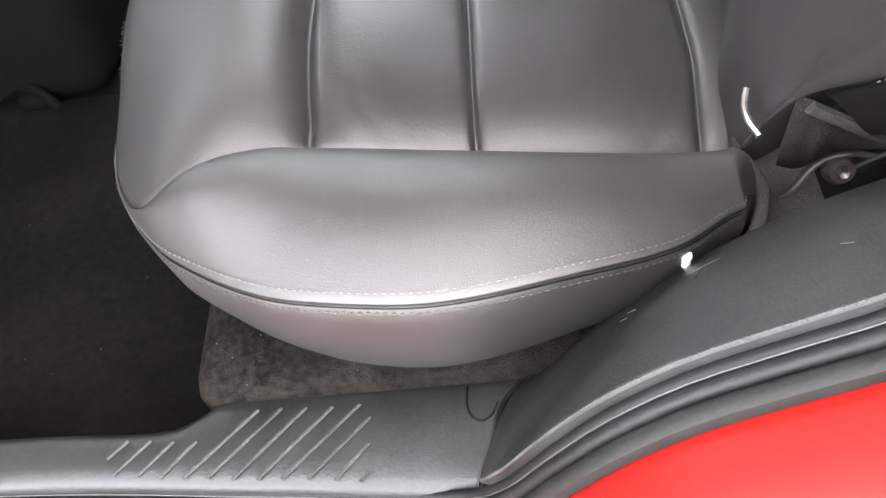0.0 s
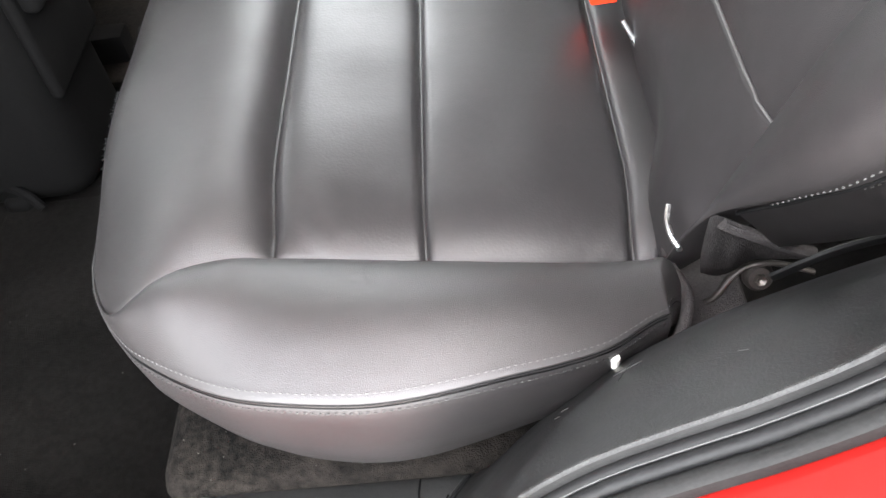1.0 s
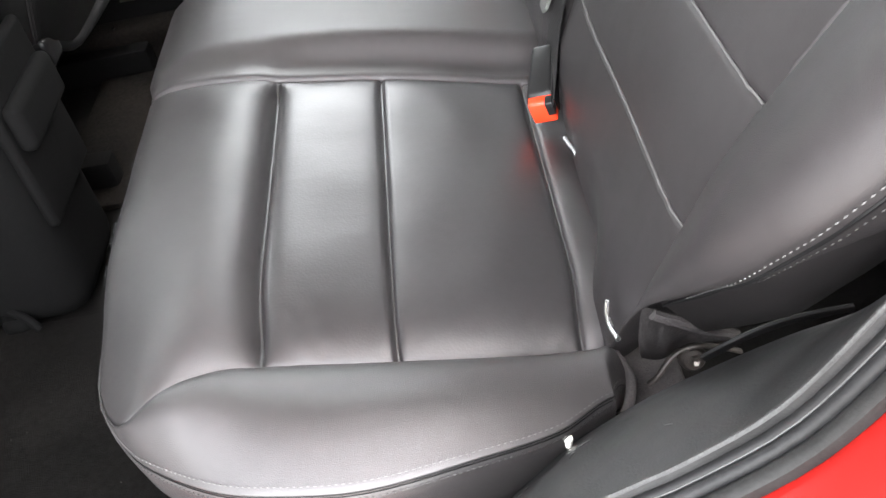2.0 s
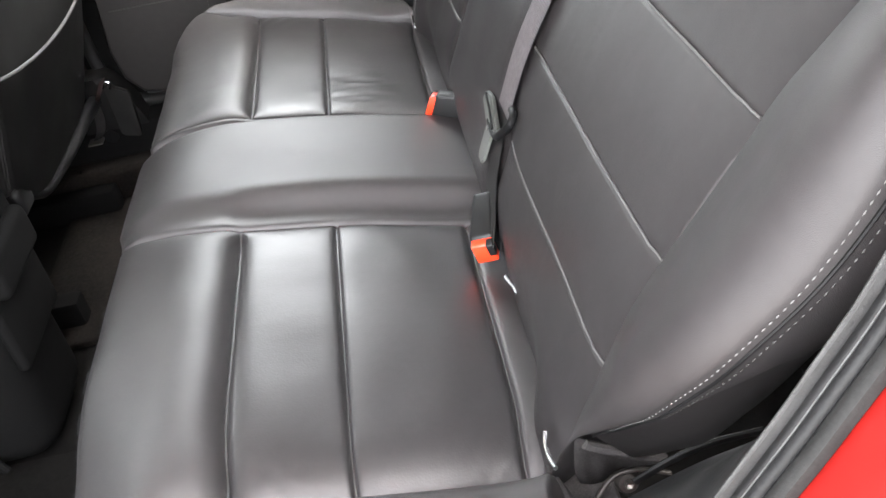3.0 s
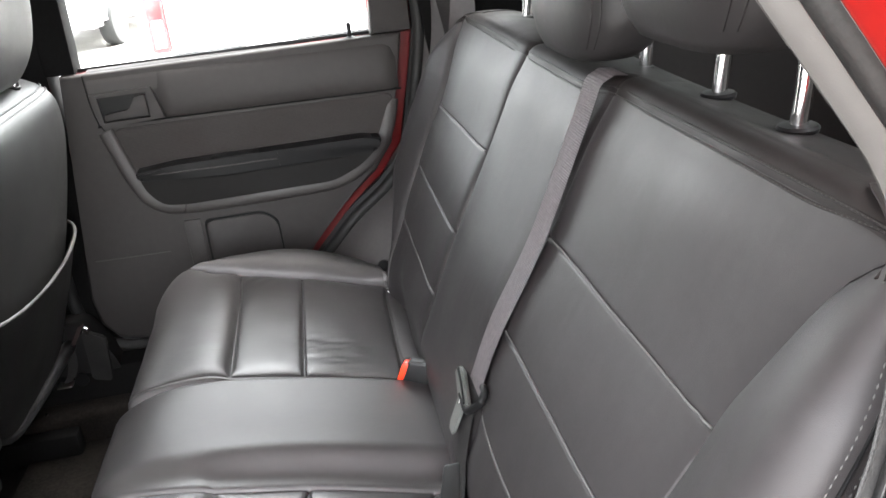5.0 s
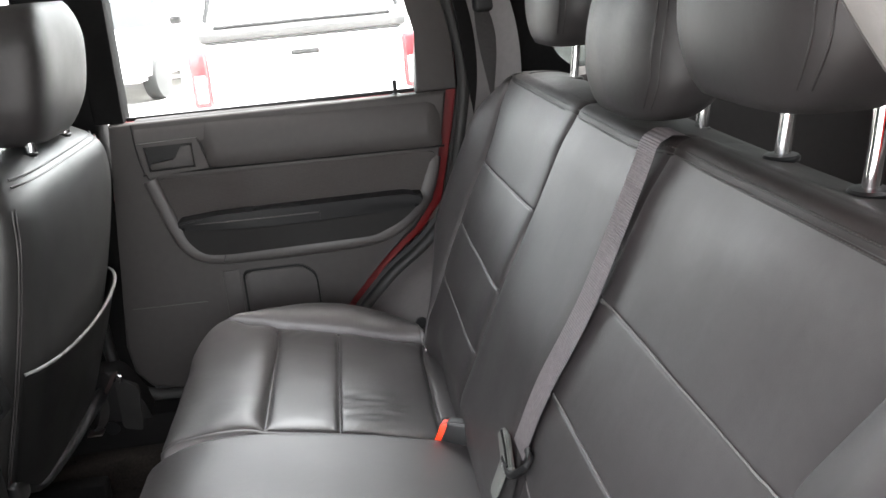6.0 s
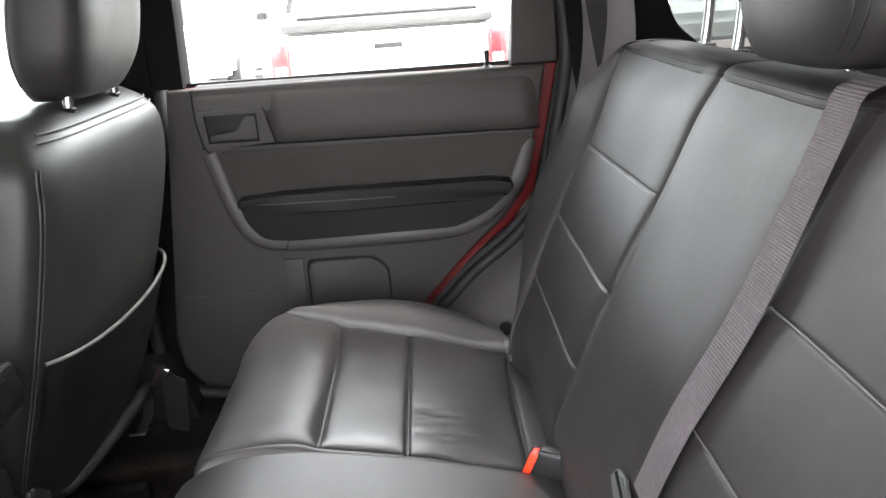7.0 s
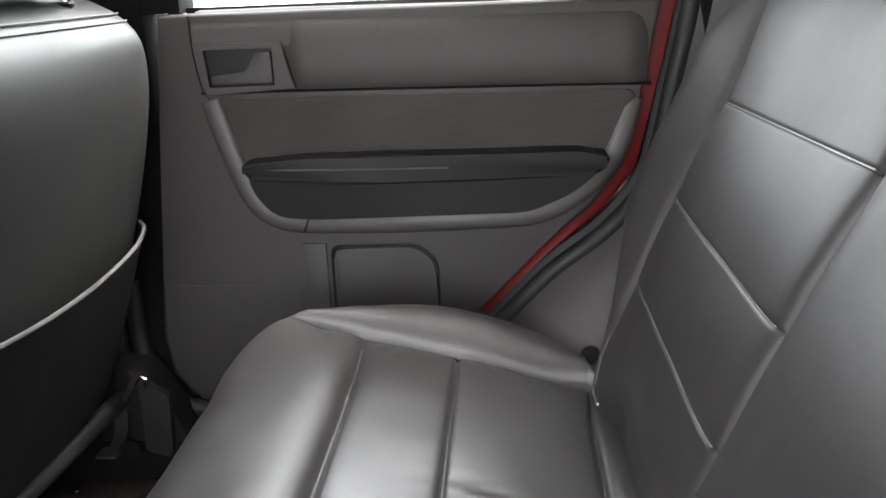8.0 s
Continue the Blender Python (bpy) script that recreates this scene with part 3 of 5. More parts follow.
part("door_frame", slab(red_rim, 0.746, 0.80, 0.006), RED_SHADED, door, "red painted inner door edge, darkened for its recess")
panel = part("trim_panel", slab(RIM, 0.722, 0.745, 0.008, 3), TRIM, door, "grey brown moulded plastic door panel")
# window frame: front and rear uprights and header
part("window_upright", slab([(-0.400, 1.151), (-0.345, 1.151), (-0.338, 1.56), (-0.404, 1.56)], 0.735, 0.79, 0.003), MATT_BLACK, door)
part("window_upright", slab([(0.192, 1.151), (0.270, 1.151), (0.268, 1.26), (0.232, 1.42), (0.168, 1.56), (0.10, 1.56), (0.175, 1.40), (0.205, 1.26)], 0.728, 0.79, 0.006), TRIM, door)
part("frame_edge", tube(smooth_path([(0.268, 0.758, 1.15), (0.266, 0.758, 1.27), (0.229, 0.754, 1.43), (0.162, 0.746, 1.56)], 0.01), 0.008, 8), RED_SHADED, door)
part("window_header", box(-0.375, 0.16, 0.735, 0.79, 1.545, 1.575, 0.005), BLACK, door)
pane("window_pane", [(-0.35, 0.768, 1.12), (0.21, 0.768, 1.12), (0.21, 0.745, 1.56), (-0.35, 0.745, 1.56)], PRIVACY, door)
# rounded belt rail under the window
RAIL = [(0.730, -0.001), (0.716, 0.002), (0.7115, 0.010), (0.710, 0.03), (0.712, 0.055), (0.717, 0.078), (0.726, 0.092), (0.738, 0.099), (0.760, 0.101), (0.768, 0.095)]
rows = []
for i in range(41):
    t = i / 40
    zc = 1.053 - 0.006 * t
    k = 1 - (1 - ease(0, 0.03, t)) * 0.7 - (1 - ease(0, 0.04, 1 - t)) * 0.9
    rows.append([Vector((-0.203 - 0.14 * o * (1 - t) ** 6 + 0.435 * t, y + (1 - k) * 0.010, zc + o)) for y, o in RAIL])
part("belt_rail", loft(rows), TRIM, panel, "soft grey belt rail")
rows = []
for i in range(9):
    x = -0.3265 + 0.1250 * i / 8
    rows.append([Vector((x, 0.7165 if k == 0 else y, 1.053 + o)) for k, (y, o) in enumerate(RAIL[4:])])
part("belt_rail", loft(rows), TRIM, panel, "soft grey belt rail")
part("belt_strip", box(-0.345, 0.20, 0.757, 0.765, 1.140, 1.157, 0.002), RUBBER, door, "black rubber window strip")
part("belt_crease", tube(smooth_path([(-0.325, 0.7215, 1.0525), (-0.20, 0.7215, 1.0525), (0.05, 0.7215, 1.0495), (0.236, 0.7215, 1.047)], 0.03), 0.0022, 6), BLACK, panel)
part("front_joint", tube(smooth_path([(-0.331, 0.7213, 1.148), (-0.330, 0.7213, 1.10), (-0.322, 0.7213, 1.054), (-0.312, 0.7213, 1.040)], 0.02), 0.0011, 6), BLACK, panel)
# cloth insert
part("insert", slab(rounded([(-0.305, 1.045), (-0.272, 0.945), (-0.255, 0.905), (-0.215, 0.888), (0.10, 0.892), (0.160, 0.93), (0.200, 0.97), (0.222, 1.041)], 0.02), 0.7185, 0.735, 0.002), INSERT, panel, "brown grey ribbed cloth insert")
# lighter moulding that runs round the armrest
mould = [(-0.314, 0.716, 1.043), (-0.300, 0.714, 0.995), (-0.284, 0.712, 0.945), (-0.266, 0.711, 0.908), (-0.240, 0.710, 0.889), (-0.205, 0.710, 0.882), (-0.10, 0.710, 0.880), (0.04, 0.710, 0.882), (0.105, 0.711, 0.890), (0.155, 0.713, 0.918), (0.195, 0.716, 0.965), (0.215, 0.720, 1.03)]
part("moulding", tube([Vector((q.x, q.y + 0.0035, q.z)) for q in smooth_path(mould, 0.015)], 0.0135, 12, flat=0.36, up=(0, 1, 0)), BAND, panel, "lighter grey curved moulding")
# armrest
arm = part("armrest", slab(rounded([(-0.270, 0.968), (-0.264, 0.930), (-0.237, 0.897), (-0.190, 0.892), (0.085, 0.895), (0.140, 0.918), (0.178, 0.950), (0.184, 0.968), (0.10, 0.972), (-0.10, 0.968)], 0.018), 0.690, 0.735, 0.010, 3), ARMREST, panel, "dark plastic armrest")
part("armrest_cap", slab(rounded([(-0.274, 0.967), (-0.266, 0.950), (-0.10, 0.941), (0.172, 0.944), (0.186, 0.964), (0.15, 0.973), (-0.06, 0.973), (-0.20, 0.973)], 0.007), 0.676, 0.730, 0.006, 3), BLACK, panel, "black armrest cap")
part("cap_edge", tube(smooth_path([(-0.264, 0.678, 0.961), (-0.15, 0.6745, 0.959), (-0.014, 0.6745, 0.958)], 0.03), 0.0013, 6), BAND, arm)
part("cap_joint", box(-0.0130, -0.0115, 0.674, 0.70, 0.944, 0.970), BLACK, arm)
part("pull_cup", box(-0.135, -0.045, 0.682, 0.715, 0.966, 0.9745, 0.003), BLACK, arm)
part("arm_crease", tube(smooth_path([(-0.255, 0.692, 0.938), (0.0, 0.689, 0.938), (0.165, 0.692, 0.941)], 0.03), 0.0012, 6), BLACK, arm)
# pocket in the lower panel
pk = [(-0.176, 0.70), (-0.176, 0.849), (-0.060, 0.849), (-0.034, 0.826), (-0.032, 0.70)]
part("pocket_gap", slab(rounded(pk, 0.014), 0.7195, 0.735, 0.001), BLACK, panel)
part("pocket_lid", slab(rounded([(-0.1715, 0.70), (-0.172, 0.8445), (-0.062, 0.8455), (-0.0378, 0.8235), (-0.0358, 0.70)], 0.014), 0.7165, 0.735, 0.003), TRIM, panel)
part("pocket_frame", slab([(-0.213, 0.70), (-0.213, 0.852), (-0.181, 0.852), (-0.181, 0.70)], 0.7188, 0.735, 0.002), TRIM, panel)
part("lower_crease", tube(smooth_path([(-0.392, 0.7215, 0.797), (-0.33, 0.7213, 0.796), (-0.25, 0.7215, 0.795)], 0.03), 0.0011, 6), BAND, panel)
part("panel_joint", tube(smooth_path([(-0.205, 0.7100, 0.872), (-0.201, 0.699, 0.882), (-0.197, 0.703, 0.892)], 0.01), 0.0009, 6), BLACK, panel)
# inside handle
bez = part("handle_recess", slab([(-0.316, 1.110), (-0.223, 1.110), (-0.224, 1.058), (-0.312, 1.058)], 0.7195, 0.73, 0.0), BLACK, door, "black handle recess")
for quad in ([(-0.326, 1.113), (-0.217, 1.115), (-0.2262, 1.1068), (-0.3135, 1.1065)], [(-0.3145, 1.051), (-0.3095, 1.0605), (-0.2268, 1.0612), (-0.202, 1.057)],
             [(-0.326, 1.113), (-0.3135, 1.1065), (-0.3095, 1.0605), (-0.3145, 1.051)], [(-0.217, 1.115), (-0.202, 1.057), (-0.2268, 1.0612), (-0.2262, 1.1068)]):
    part("bezel", slab(quad, 0.7085, 0.724, 0.0), TRIM, bez, "grey handle surround")
part("lever", slab(rounded([(-0.3075, 1.0635), (-0.3065, 1.075), (-0.262, 1.079), (-0.248, 1.102), (-0.2295, 1.103), (-0.2295, 1.0640)], 0.003, 3), 0.7105, 0.722, 0.0012, 2), TRIM, bez, "grey door lever")
# lock knob
part("lock_knob", lathe([(0.0105, 0.0), (0.0105, 0.003), (0.004, 0.006), (0.0035, 0.014), (0.0045, 0.026), (0.003, 0.030)], (0.155, 0.742, 1.147), "z", 14), BLACK, door, "black lock knob")

# ---- rear bench: cushions ----
PROFILE = [(-0.240, 0.752), (-0.2396, 0.772), (-0.2375, 0.7875), (-0.2315, 0.7985), (-0.222, 0.8045), (-0.210, 0.8088), (-0.190, 0.8122), (-0.160, 0.8145), (-0.132, 0.8138), (-0.112, 0.8105), (-0.098, 0.8055), (-0.05, 0.797), (0.0, 0.788), (0.06, 0.774), (0.12, 0.757), (0.16, 0.748), (0.23, 0.728)]
CENTRE = [(-0.240, 0.754), (-0.238, 0.778), (-0.228, 0.798), (-0.19, 0.820), (-0.14, 0.827), (-0.05, 0.820), (0.05, 0.802), (0.15, 0.776), (0.23, 0.752)]
OUTLINE = [(-0.240, 0.380), (-0.236, 0.430), (-0.226, 0.467), (-0.210, 0.499), (-0.193, 0.524), (-0.168, 0.552), (-0.115, 0.588), (-0.067, 0.604), (-0.018, 0.607), (0.046, 0.592), (0.10, 0.571), (0.135, 0.545), (0.19, 0.525), (0.23, 0.52)]
RIM_Z = [(-0.240, 0.752), (-0.226, 0.764), (-0.210, 0.772), (-0.193, 0.779), (-0.168, 0.786), (-0.115, 0.796), (-0.067, 0.802), (-0.018, 0.800), (0.046, 0.791), (0.10, 0.776), (0.135, 0.765), (0.19, 0.752), (0.23, 0.742)]
SEAM_OUT = [(-0.240, 0.365), (-0.230, 0.440), (-0.215, 0.485), (-0.200, 0.511), (-0.190, 0.522), (-0.179, 0.525), (-0.159, 0.514), (-0.131, 0.503), (-0.112, 0.498), (-0.092, 0.496), (-0.05, 0.496), (0.0, 0.497), (0.06, 0.495), (0.136, 0.488), (0.23, 0.486)]
SEAM_OUT_FAR = [(-0.240, 0.365), (-0.230, 0.440), (-0.215, 0.485), (-0.200, 0.509), (-0.186, 0.520), (-0.168, 0.522), (-0.145, 0.522), (-0.098, 0.518), (0.0, 0.504), (0.136, 0.506), (0.23, 0.503)]


def rear_end(v):
    """How far back the cushion reaches: it stops short beside the hinge."""
    return lerp_table([(0.0, 0.23), (0.39, 0.23), (0.415, 0.222), (0.44, 0.185), (0.467, 0.157), (0.478, 0.1495), (0.49, 0.1480), (0.505, 0.1510), (0.52, 0.1535), (0.54, 0.147), (0.56, 0.142)], v)


def cushion_point(x, v, inner_edge, has_centre):
    """Place on a cushion: x along the car, v outwards from its middle line."""
    vo, vs = lerp_table(OUTLINE, x), lerp_table(SEAM_OUT if has_centre else SEAM_OUT_FAR, x)
    vs = min(vs, vo - 0.003)
    if v > 0.5:
        q = (v - 0.5) / 0.105
        v2 = vs + q * (vo - vs)
    elif v > 0.35:
        q, v2 = 0.0, 0.35 + (v - 0.35) / 0.15 * (vs - 0.35)
    else:
        q, v2 = 0.0, v
    back = 0.14 + (x - 0.14) * (rear_end(v) - 0.14) / 0.09 if x > 0.14 else x
    z = lerp_table(PROFILE, back)
    front_in = ease(-0.235, -0.18, x)
    rim = lerp_table(RIM_Z, x)
    corner = ease(-0.135, -0.217, x) if has_centre else ease(-0.165, -0.205, x)
    z_s = z + (rim + 0.004 - z) * corner if has_centre else z
    if v > 0.5:
        z = z_s + (rim - z_s) * q + (0.018 - 0.009 * ease(0.0, 0.12, x)) * math.sin(math.pi * q ** 0.95) * (1 - 0.8 * corner)
    elif v > 0.10:
        z = z + (z_s - z) * ((v - 0.10) / 0.40) ** 3.2
    if 0.13 < v < 0.5:
        side = min(v - 0.13, 0.5 - v)
        k = 1 - math.exp(-side / 0.016)
        # pillows of the panels, creases between them
        pan = ease(-0.20, -0.13, x)
        z += 0.0045 * k * pan
        z += groove(x, 0.0040) + groove(x - 0.136, 0.004) + groove(x + 0.098, 0.0012)
        z -= 0.0030 * math.exp(-abs(x) / 0.007) * k + 0.003 * math.exp(-abs(x - 0.136) / 0.007) * k
        z -= (0.0150 if has_centre else 0.0115) * (math.exp((x + 0.099) / (0.0095 if has_centre else 0.008)) if x < -0.099 else math.exp(-(x + 0.099) / 0.006)) * ease(0, 0.03, side) + 0.002 * k * ease(-0.12, -0.08, x)
        z += 0.0014 * noise.noise(Vector((x * 22, v * 14, 3.1)))
        # the panel rolls down to the outer seam, with small folds in its corners
        z -= 0.017 * math.exp(-(0.5 - v) / 0.025) * pan * (1 - corner)
        fold = math.exp(-((v - 0.472) / 0.024) ** 2) * (math.exp(-((x - 0.108) / 0.026) ** 2) + math.exp(-((x + 0.066) / 0.022) ** 2) + 0.6 * math.exp(-((x - 0.03) / 0.02) ** 2))
        z += 0.0010 * math.sin((x * 0.9 + v * (0.7 if x > 0 else -0.6)) * 300) * fold
        # the inner edge rolls down too; the single cushion has sagging folds there
        z -= 0.005 * math.exp(-(v - 0.13) / 0.010) * front_in
        if not has_centre:
            sag = math.exp(-((v - 0.205) / 0.045) ** 2 - ((x - 0.050) / 0.040) ** 2)
            z += 0.0032 * noise.noise(Vector((x * 22 + v * 14, v * 75 - x * 16, 5.3))) * sag - 0.0015 * sag
    if v >= 0.5:
        z -= 0.009 * math.exp(-(v - 0.5) / 0.007) * front_in * (1 - corner)
    z += groove(v - 0.5, 0.0035) * ease(-0.222, -0.196, x)
    z += groove(v - 0.13, 0.0035)
    if not has_centre:
        z += 0.014 * math.exp(-((x + 0.190) / 0.050) ** 2 - ((v - 0.50) / 0.085) ** 2)
        z += 0.007 * math.exp(-((v - 0.5) / 0.06) ** 2) * ease(-0.16, -0.10, x) * ease(0.12, 0.0, x)
    if has_centre:
        w = ease(0.118, 0.075, v) if v < 0.13 else 0.0
        zc = lerp_table(CENTRE, back)
        fall = ease(-0.078, -0.103, v)
        z = z * (1 - w) + zc * w - 0.035 * fall * fall
        x2 = x - 0.010 * w * ease(-0.15, -0.240, x)
    else:
        x2 = x
        fall = ease(0.128, 0.106, v)
        z -= 0.026 * fall * fall
    z += 0.0015 * noise.noise(Vector((x * 9, v * 9, 0.7)))
    if has_centre:
        # the seam beside the middle place swings inwards at the front
        v2 -= 0.015 * ease(-0.12, -0.215, x) * math.exp(-((v - 0.13) / 0.05) ** 2)
    # the cross seams bend a little towards each other at the outer end
    bend = ease(0.40, 0.5, v) if v < 0.5 else ease(0.60, 0.5, v)
    x2 += bend * ((0.0054 if has_centre else -0.004) * math.exp(-((x + 0.098) / 0.035) ** 2) + (-0.0062 if has_centre else 0.008) * math.exp(-((x - 0.136) / 0.035) ** 2))
    if x2 > 0.14:
        x2 = 0.14 + (x2 - 0.14) * (rear_end(v2) - 0.14) / 0.09
    return x2, v2, z


def cushion(name, side, inner_edge, has_centre, label):
    xs = lines(-0.240, 0.23, 0.0065, (-0.098, 0.0, 0.136))
    vs = lines(inner_edge, 0.605, 0.0050, (0.13, 0.5))
    thing = base(name, (0, side * 0.3, 0.648), label, "car seat", "rear bench cushions")
    bm = bmesh.new()
    grid = []
    for x in xs:
        row = []
        for v in vs:
            a, b, c = cushion_point(x, v, inner_edge, has_centre)
            row.append(bm.verts.new((a, side * b, c)))
        grid.append(row)
    for i in range(len(xs) - 1):
        for j in range(len(vs) - 1):
            f = bm.faces.new((grid[i][j], grid[i + 1][j], grid[i + 1][j + 1], grid[i][j + 1]))
            if 0.13 <= vs[j] and vs[j + 1] <= 0.5 and -0.098 <= xs[i] and xs[i + 1] <= 0.136:
                f.material_index = 1
    # skirt all round, tucked in at the bottom
    loop = [grid[0][j] for j in range(len(vs))] + [grid[i][-1] for i in range(1, len(xs))] + [grid[-1][j] for j in range(len(vs) - 2, -1, -1)] + [grid[i][0] for i in range(len(xs) - 2, 0, -1)]
    co = [q.co.copy() for q in loop]
    n = len(co)
    nor = []
    for i in range(n):
        t = co[(i + 1) % n] - co[i - 1]
        o = Vector((t.y, -t.x, 0)) * (1 if side < 0 else -1)
        nor.append(o.normalized() if o.length > 1e-6 else Vector((0, 0, 0)))
    for _ in range(4):
        nor = [(nor[i - 1] + nor[i] + nor[(i + 1) % n]).normalized() for i in range(n)]
    if sum((nor[i].dot(co[i] - Vector((0, side * 0.3, 0.7)))) for i in range(n)) < 0:
        nor = [-o for o in nor]
    prev = loop
    for k, (f, out) in enumerate(((0.008, 0.0006), (0.022, -0.0006), (0.036, -0.0008), (0.055, 0.0006), (0.09, 0.0014), (0.17, 0.0012), (0.40, -0.001), (0.62, -0.008), (0.85, -0.019), (1.0, -0.030))):
        ring = []
        for i in range(n):
            p = co[i] + nor[i] * (out if k > 5 else out * ease(-0.236, -0.215, co[i].x))
            p.z = co[i].z + (0.688 - co[i].z) * f
            ring.append(bm.verts.new(p))
        for i in range(n):
            bm.faces.new((prev[i], prev[(i + 1) % n], ring[(i + 1) % n], ring[i]))
        prev = ring
    bm.faces.new(prev)
    cover = part("cover", bm, LEATHER, thing, "black grained leather", angle=180)
    cover.data.materials.append(LEATHER_PANEL)
    # stitched seam round the outer side: two rows of thread
    rim = []
    for i in range(121):
        a, b, c = cushion_point(-0.222 + 0.42 * i / 120, 0.6012, inner_edge, has_centre)
        rim.append(Vector((a, side * (b + 0.0008), c + 0.0016)))
    part("stitching", stitches(rim, 0.0028, 0.0014, 0.00055), THREAD, thing, "grey double stitching")
    for drop, out in ((0.0012, 0.0006), (0.0042, 0.0006)):
        line = []
        for i in range(91):
            a, b, c = cushion_point(-0.222 + 0.42 * i / 90, 0.605, inner_edge, has_centre)
            line.append(Vector((a, side * (b + out), c - drop)))
        part("seam_line", tube(line, 0.00042, 5), BLACK, thing, "dark seam line")
    low = []
    for i in range(121):
        x = -0.222 + 0.42 * i / 120
        a, b, c = cushion_point(x, 0.605, inner_edge, has_centre)
        low.append(Vector((a, side * (b + 0.0018), c - 0.0072)))
    part("stitching", stitches(low, 0.0028, 0.0014, 0.00055), SEAM_THREAD, thing, "grey double stitching")
    return thing


near_cushion = cushion("rear_seat_cushion", -1, -0.103, True, "wide black leather rear seat cushion with padded middle place")
far_cushion = cushion("rear_seat_cushion", 1, 0.106, False, "single black leather rear seat cushion with stitched panels")

fray_rng = random.Random(4)
fray = bmesh.new()
for i in range(130):
    v = fray_rng.uniform(0.20, 0.54)
    px, py, pz = cushion_point(fray_rng.uniform(-0.2375, -0.2335), v, -0.103, True)
    p = Vector((px, -py, pz))
    d = Vector((-1, fray_rng.uniform(-0.9, 0.9) - 0.2, fray_rng.uniform(-0.2, 0.7))).normalized() * fray_rng.uniform(0.0012, 0.0036)
    w = Vector((0, 0.0005, 0))
    q = [fray.verts.new(p + w), fray.verts.new(p - w), fray.verts.new(p + Vector((0, 0, 0.0006))), fray.verts.new(p + d)]
    fray.faces.new(q[:3])
    for j in range(3):
        fray.faces.new((q[j], q[3], q[(j + 1) % 3]))
part("frayed_threads", fray, BLACK, near_cushion, "short frayed grey threads along the front edge", smooth=False)

# ---- rear bench: backrests ----
REC = math.atan(0.475)
BU, BN = Vector((math.sin(REC), 0, math.cos(REC))), Vector((-math.cos(REC), 0, math.sin(REC)))
B0 = Vector((0.194, 0, 0.860))
S_LO, S_HI = -0.155, 0.3715
ROWS_S = (0.007, 0.103, 0.209)


def back_outline(s, side=1):
    """Half width of the bench back at height s; the near edge turns in earlier higher up."""
    shift = 0.006 * ease(-0.06, 0.0, s) * ease(0.09, 0.03, s) - 0.001 * ease(0.07, 0.15, s) * ease(0.36, 0.33, s) + 0.008 * ease(0.305, 0.345, s) if side < 0 else 0.0
    return shift + lerp_table([(-0.155, 0.484), (-0.11, 0.497), (-0.065, 0.511), (-0.04, 0.525), (0.004, 0.557), (0.041, 0.587), (0.071, 0.609), (0.097, 0.624), (0.126, 0.635), (0.167, 0.645), (0.203, 0.649), (0.25, 0.650), (0.280, 0.647), (0.308, 0.636), (0.335, 0.618), (0.350, 0.604), (0.359, 0.586), (0.366, 0.562), (0.372, 0.535)], s)


def back_crease(s):
    """Where the outer bolster meets the insert."""
    return lerp_table([(-0.155, 0.481), (-0.11, 0.494), (-0.065, 0.504), (-0.045, 0.506), (-0.02, 0.507), (0.0, 0.509), (0.116, 0.522), (0.209, 0.531), (0.232, 0.534), (0.300, 0.563), (0.328, 0.577), (0.350, 0.594), (0.359, 0.580), (0.366, 0.558), (0.372, 0.531)], s)


def inner_edge_of_insert(s, side):
    return 0.150 if side > 0 else 0.168 + 0.010 * ease(0.1, -0.1, s)


def row_shift(v, s):
    """The single backrest's seams lie lower, and fall towards the door."""
    t = min(1.0, max(0.0, v))
    return lerp_table([(S_LO, 0.0), (0.007, -0.003), (0.103, -0.004), (0.209, 0.007 - 0.009 * t), (0.300, 0.0), (S_HI, 0.0)], s)


def top_rise(y, s):
    """How far the wide part's top seam stands above the seat's flat rear edge."""
    return 0.010 * ease(0.105, 0.165, y) * ease(0.650, 0.56, y) * ease(0.24, 0.345, s)


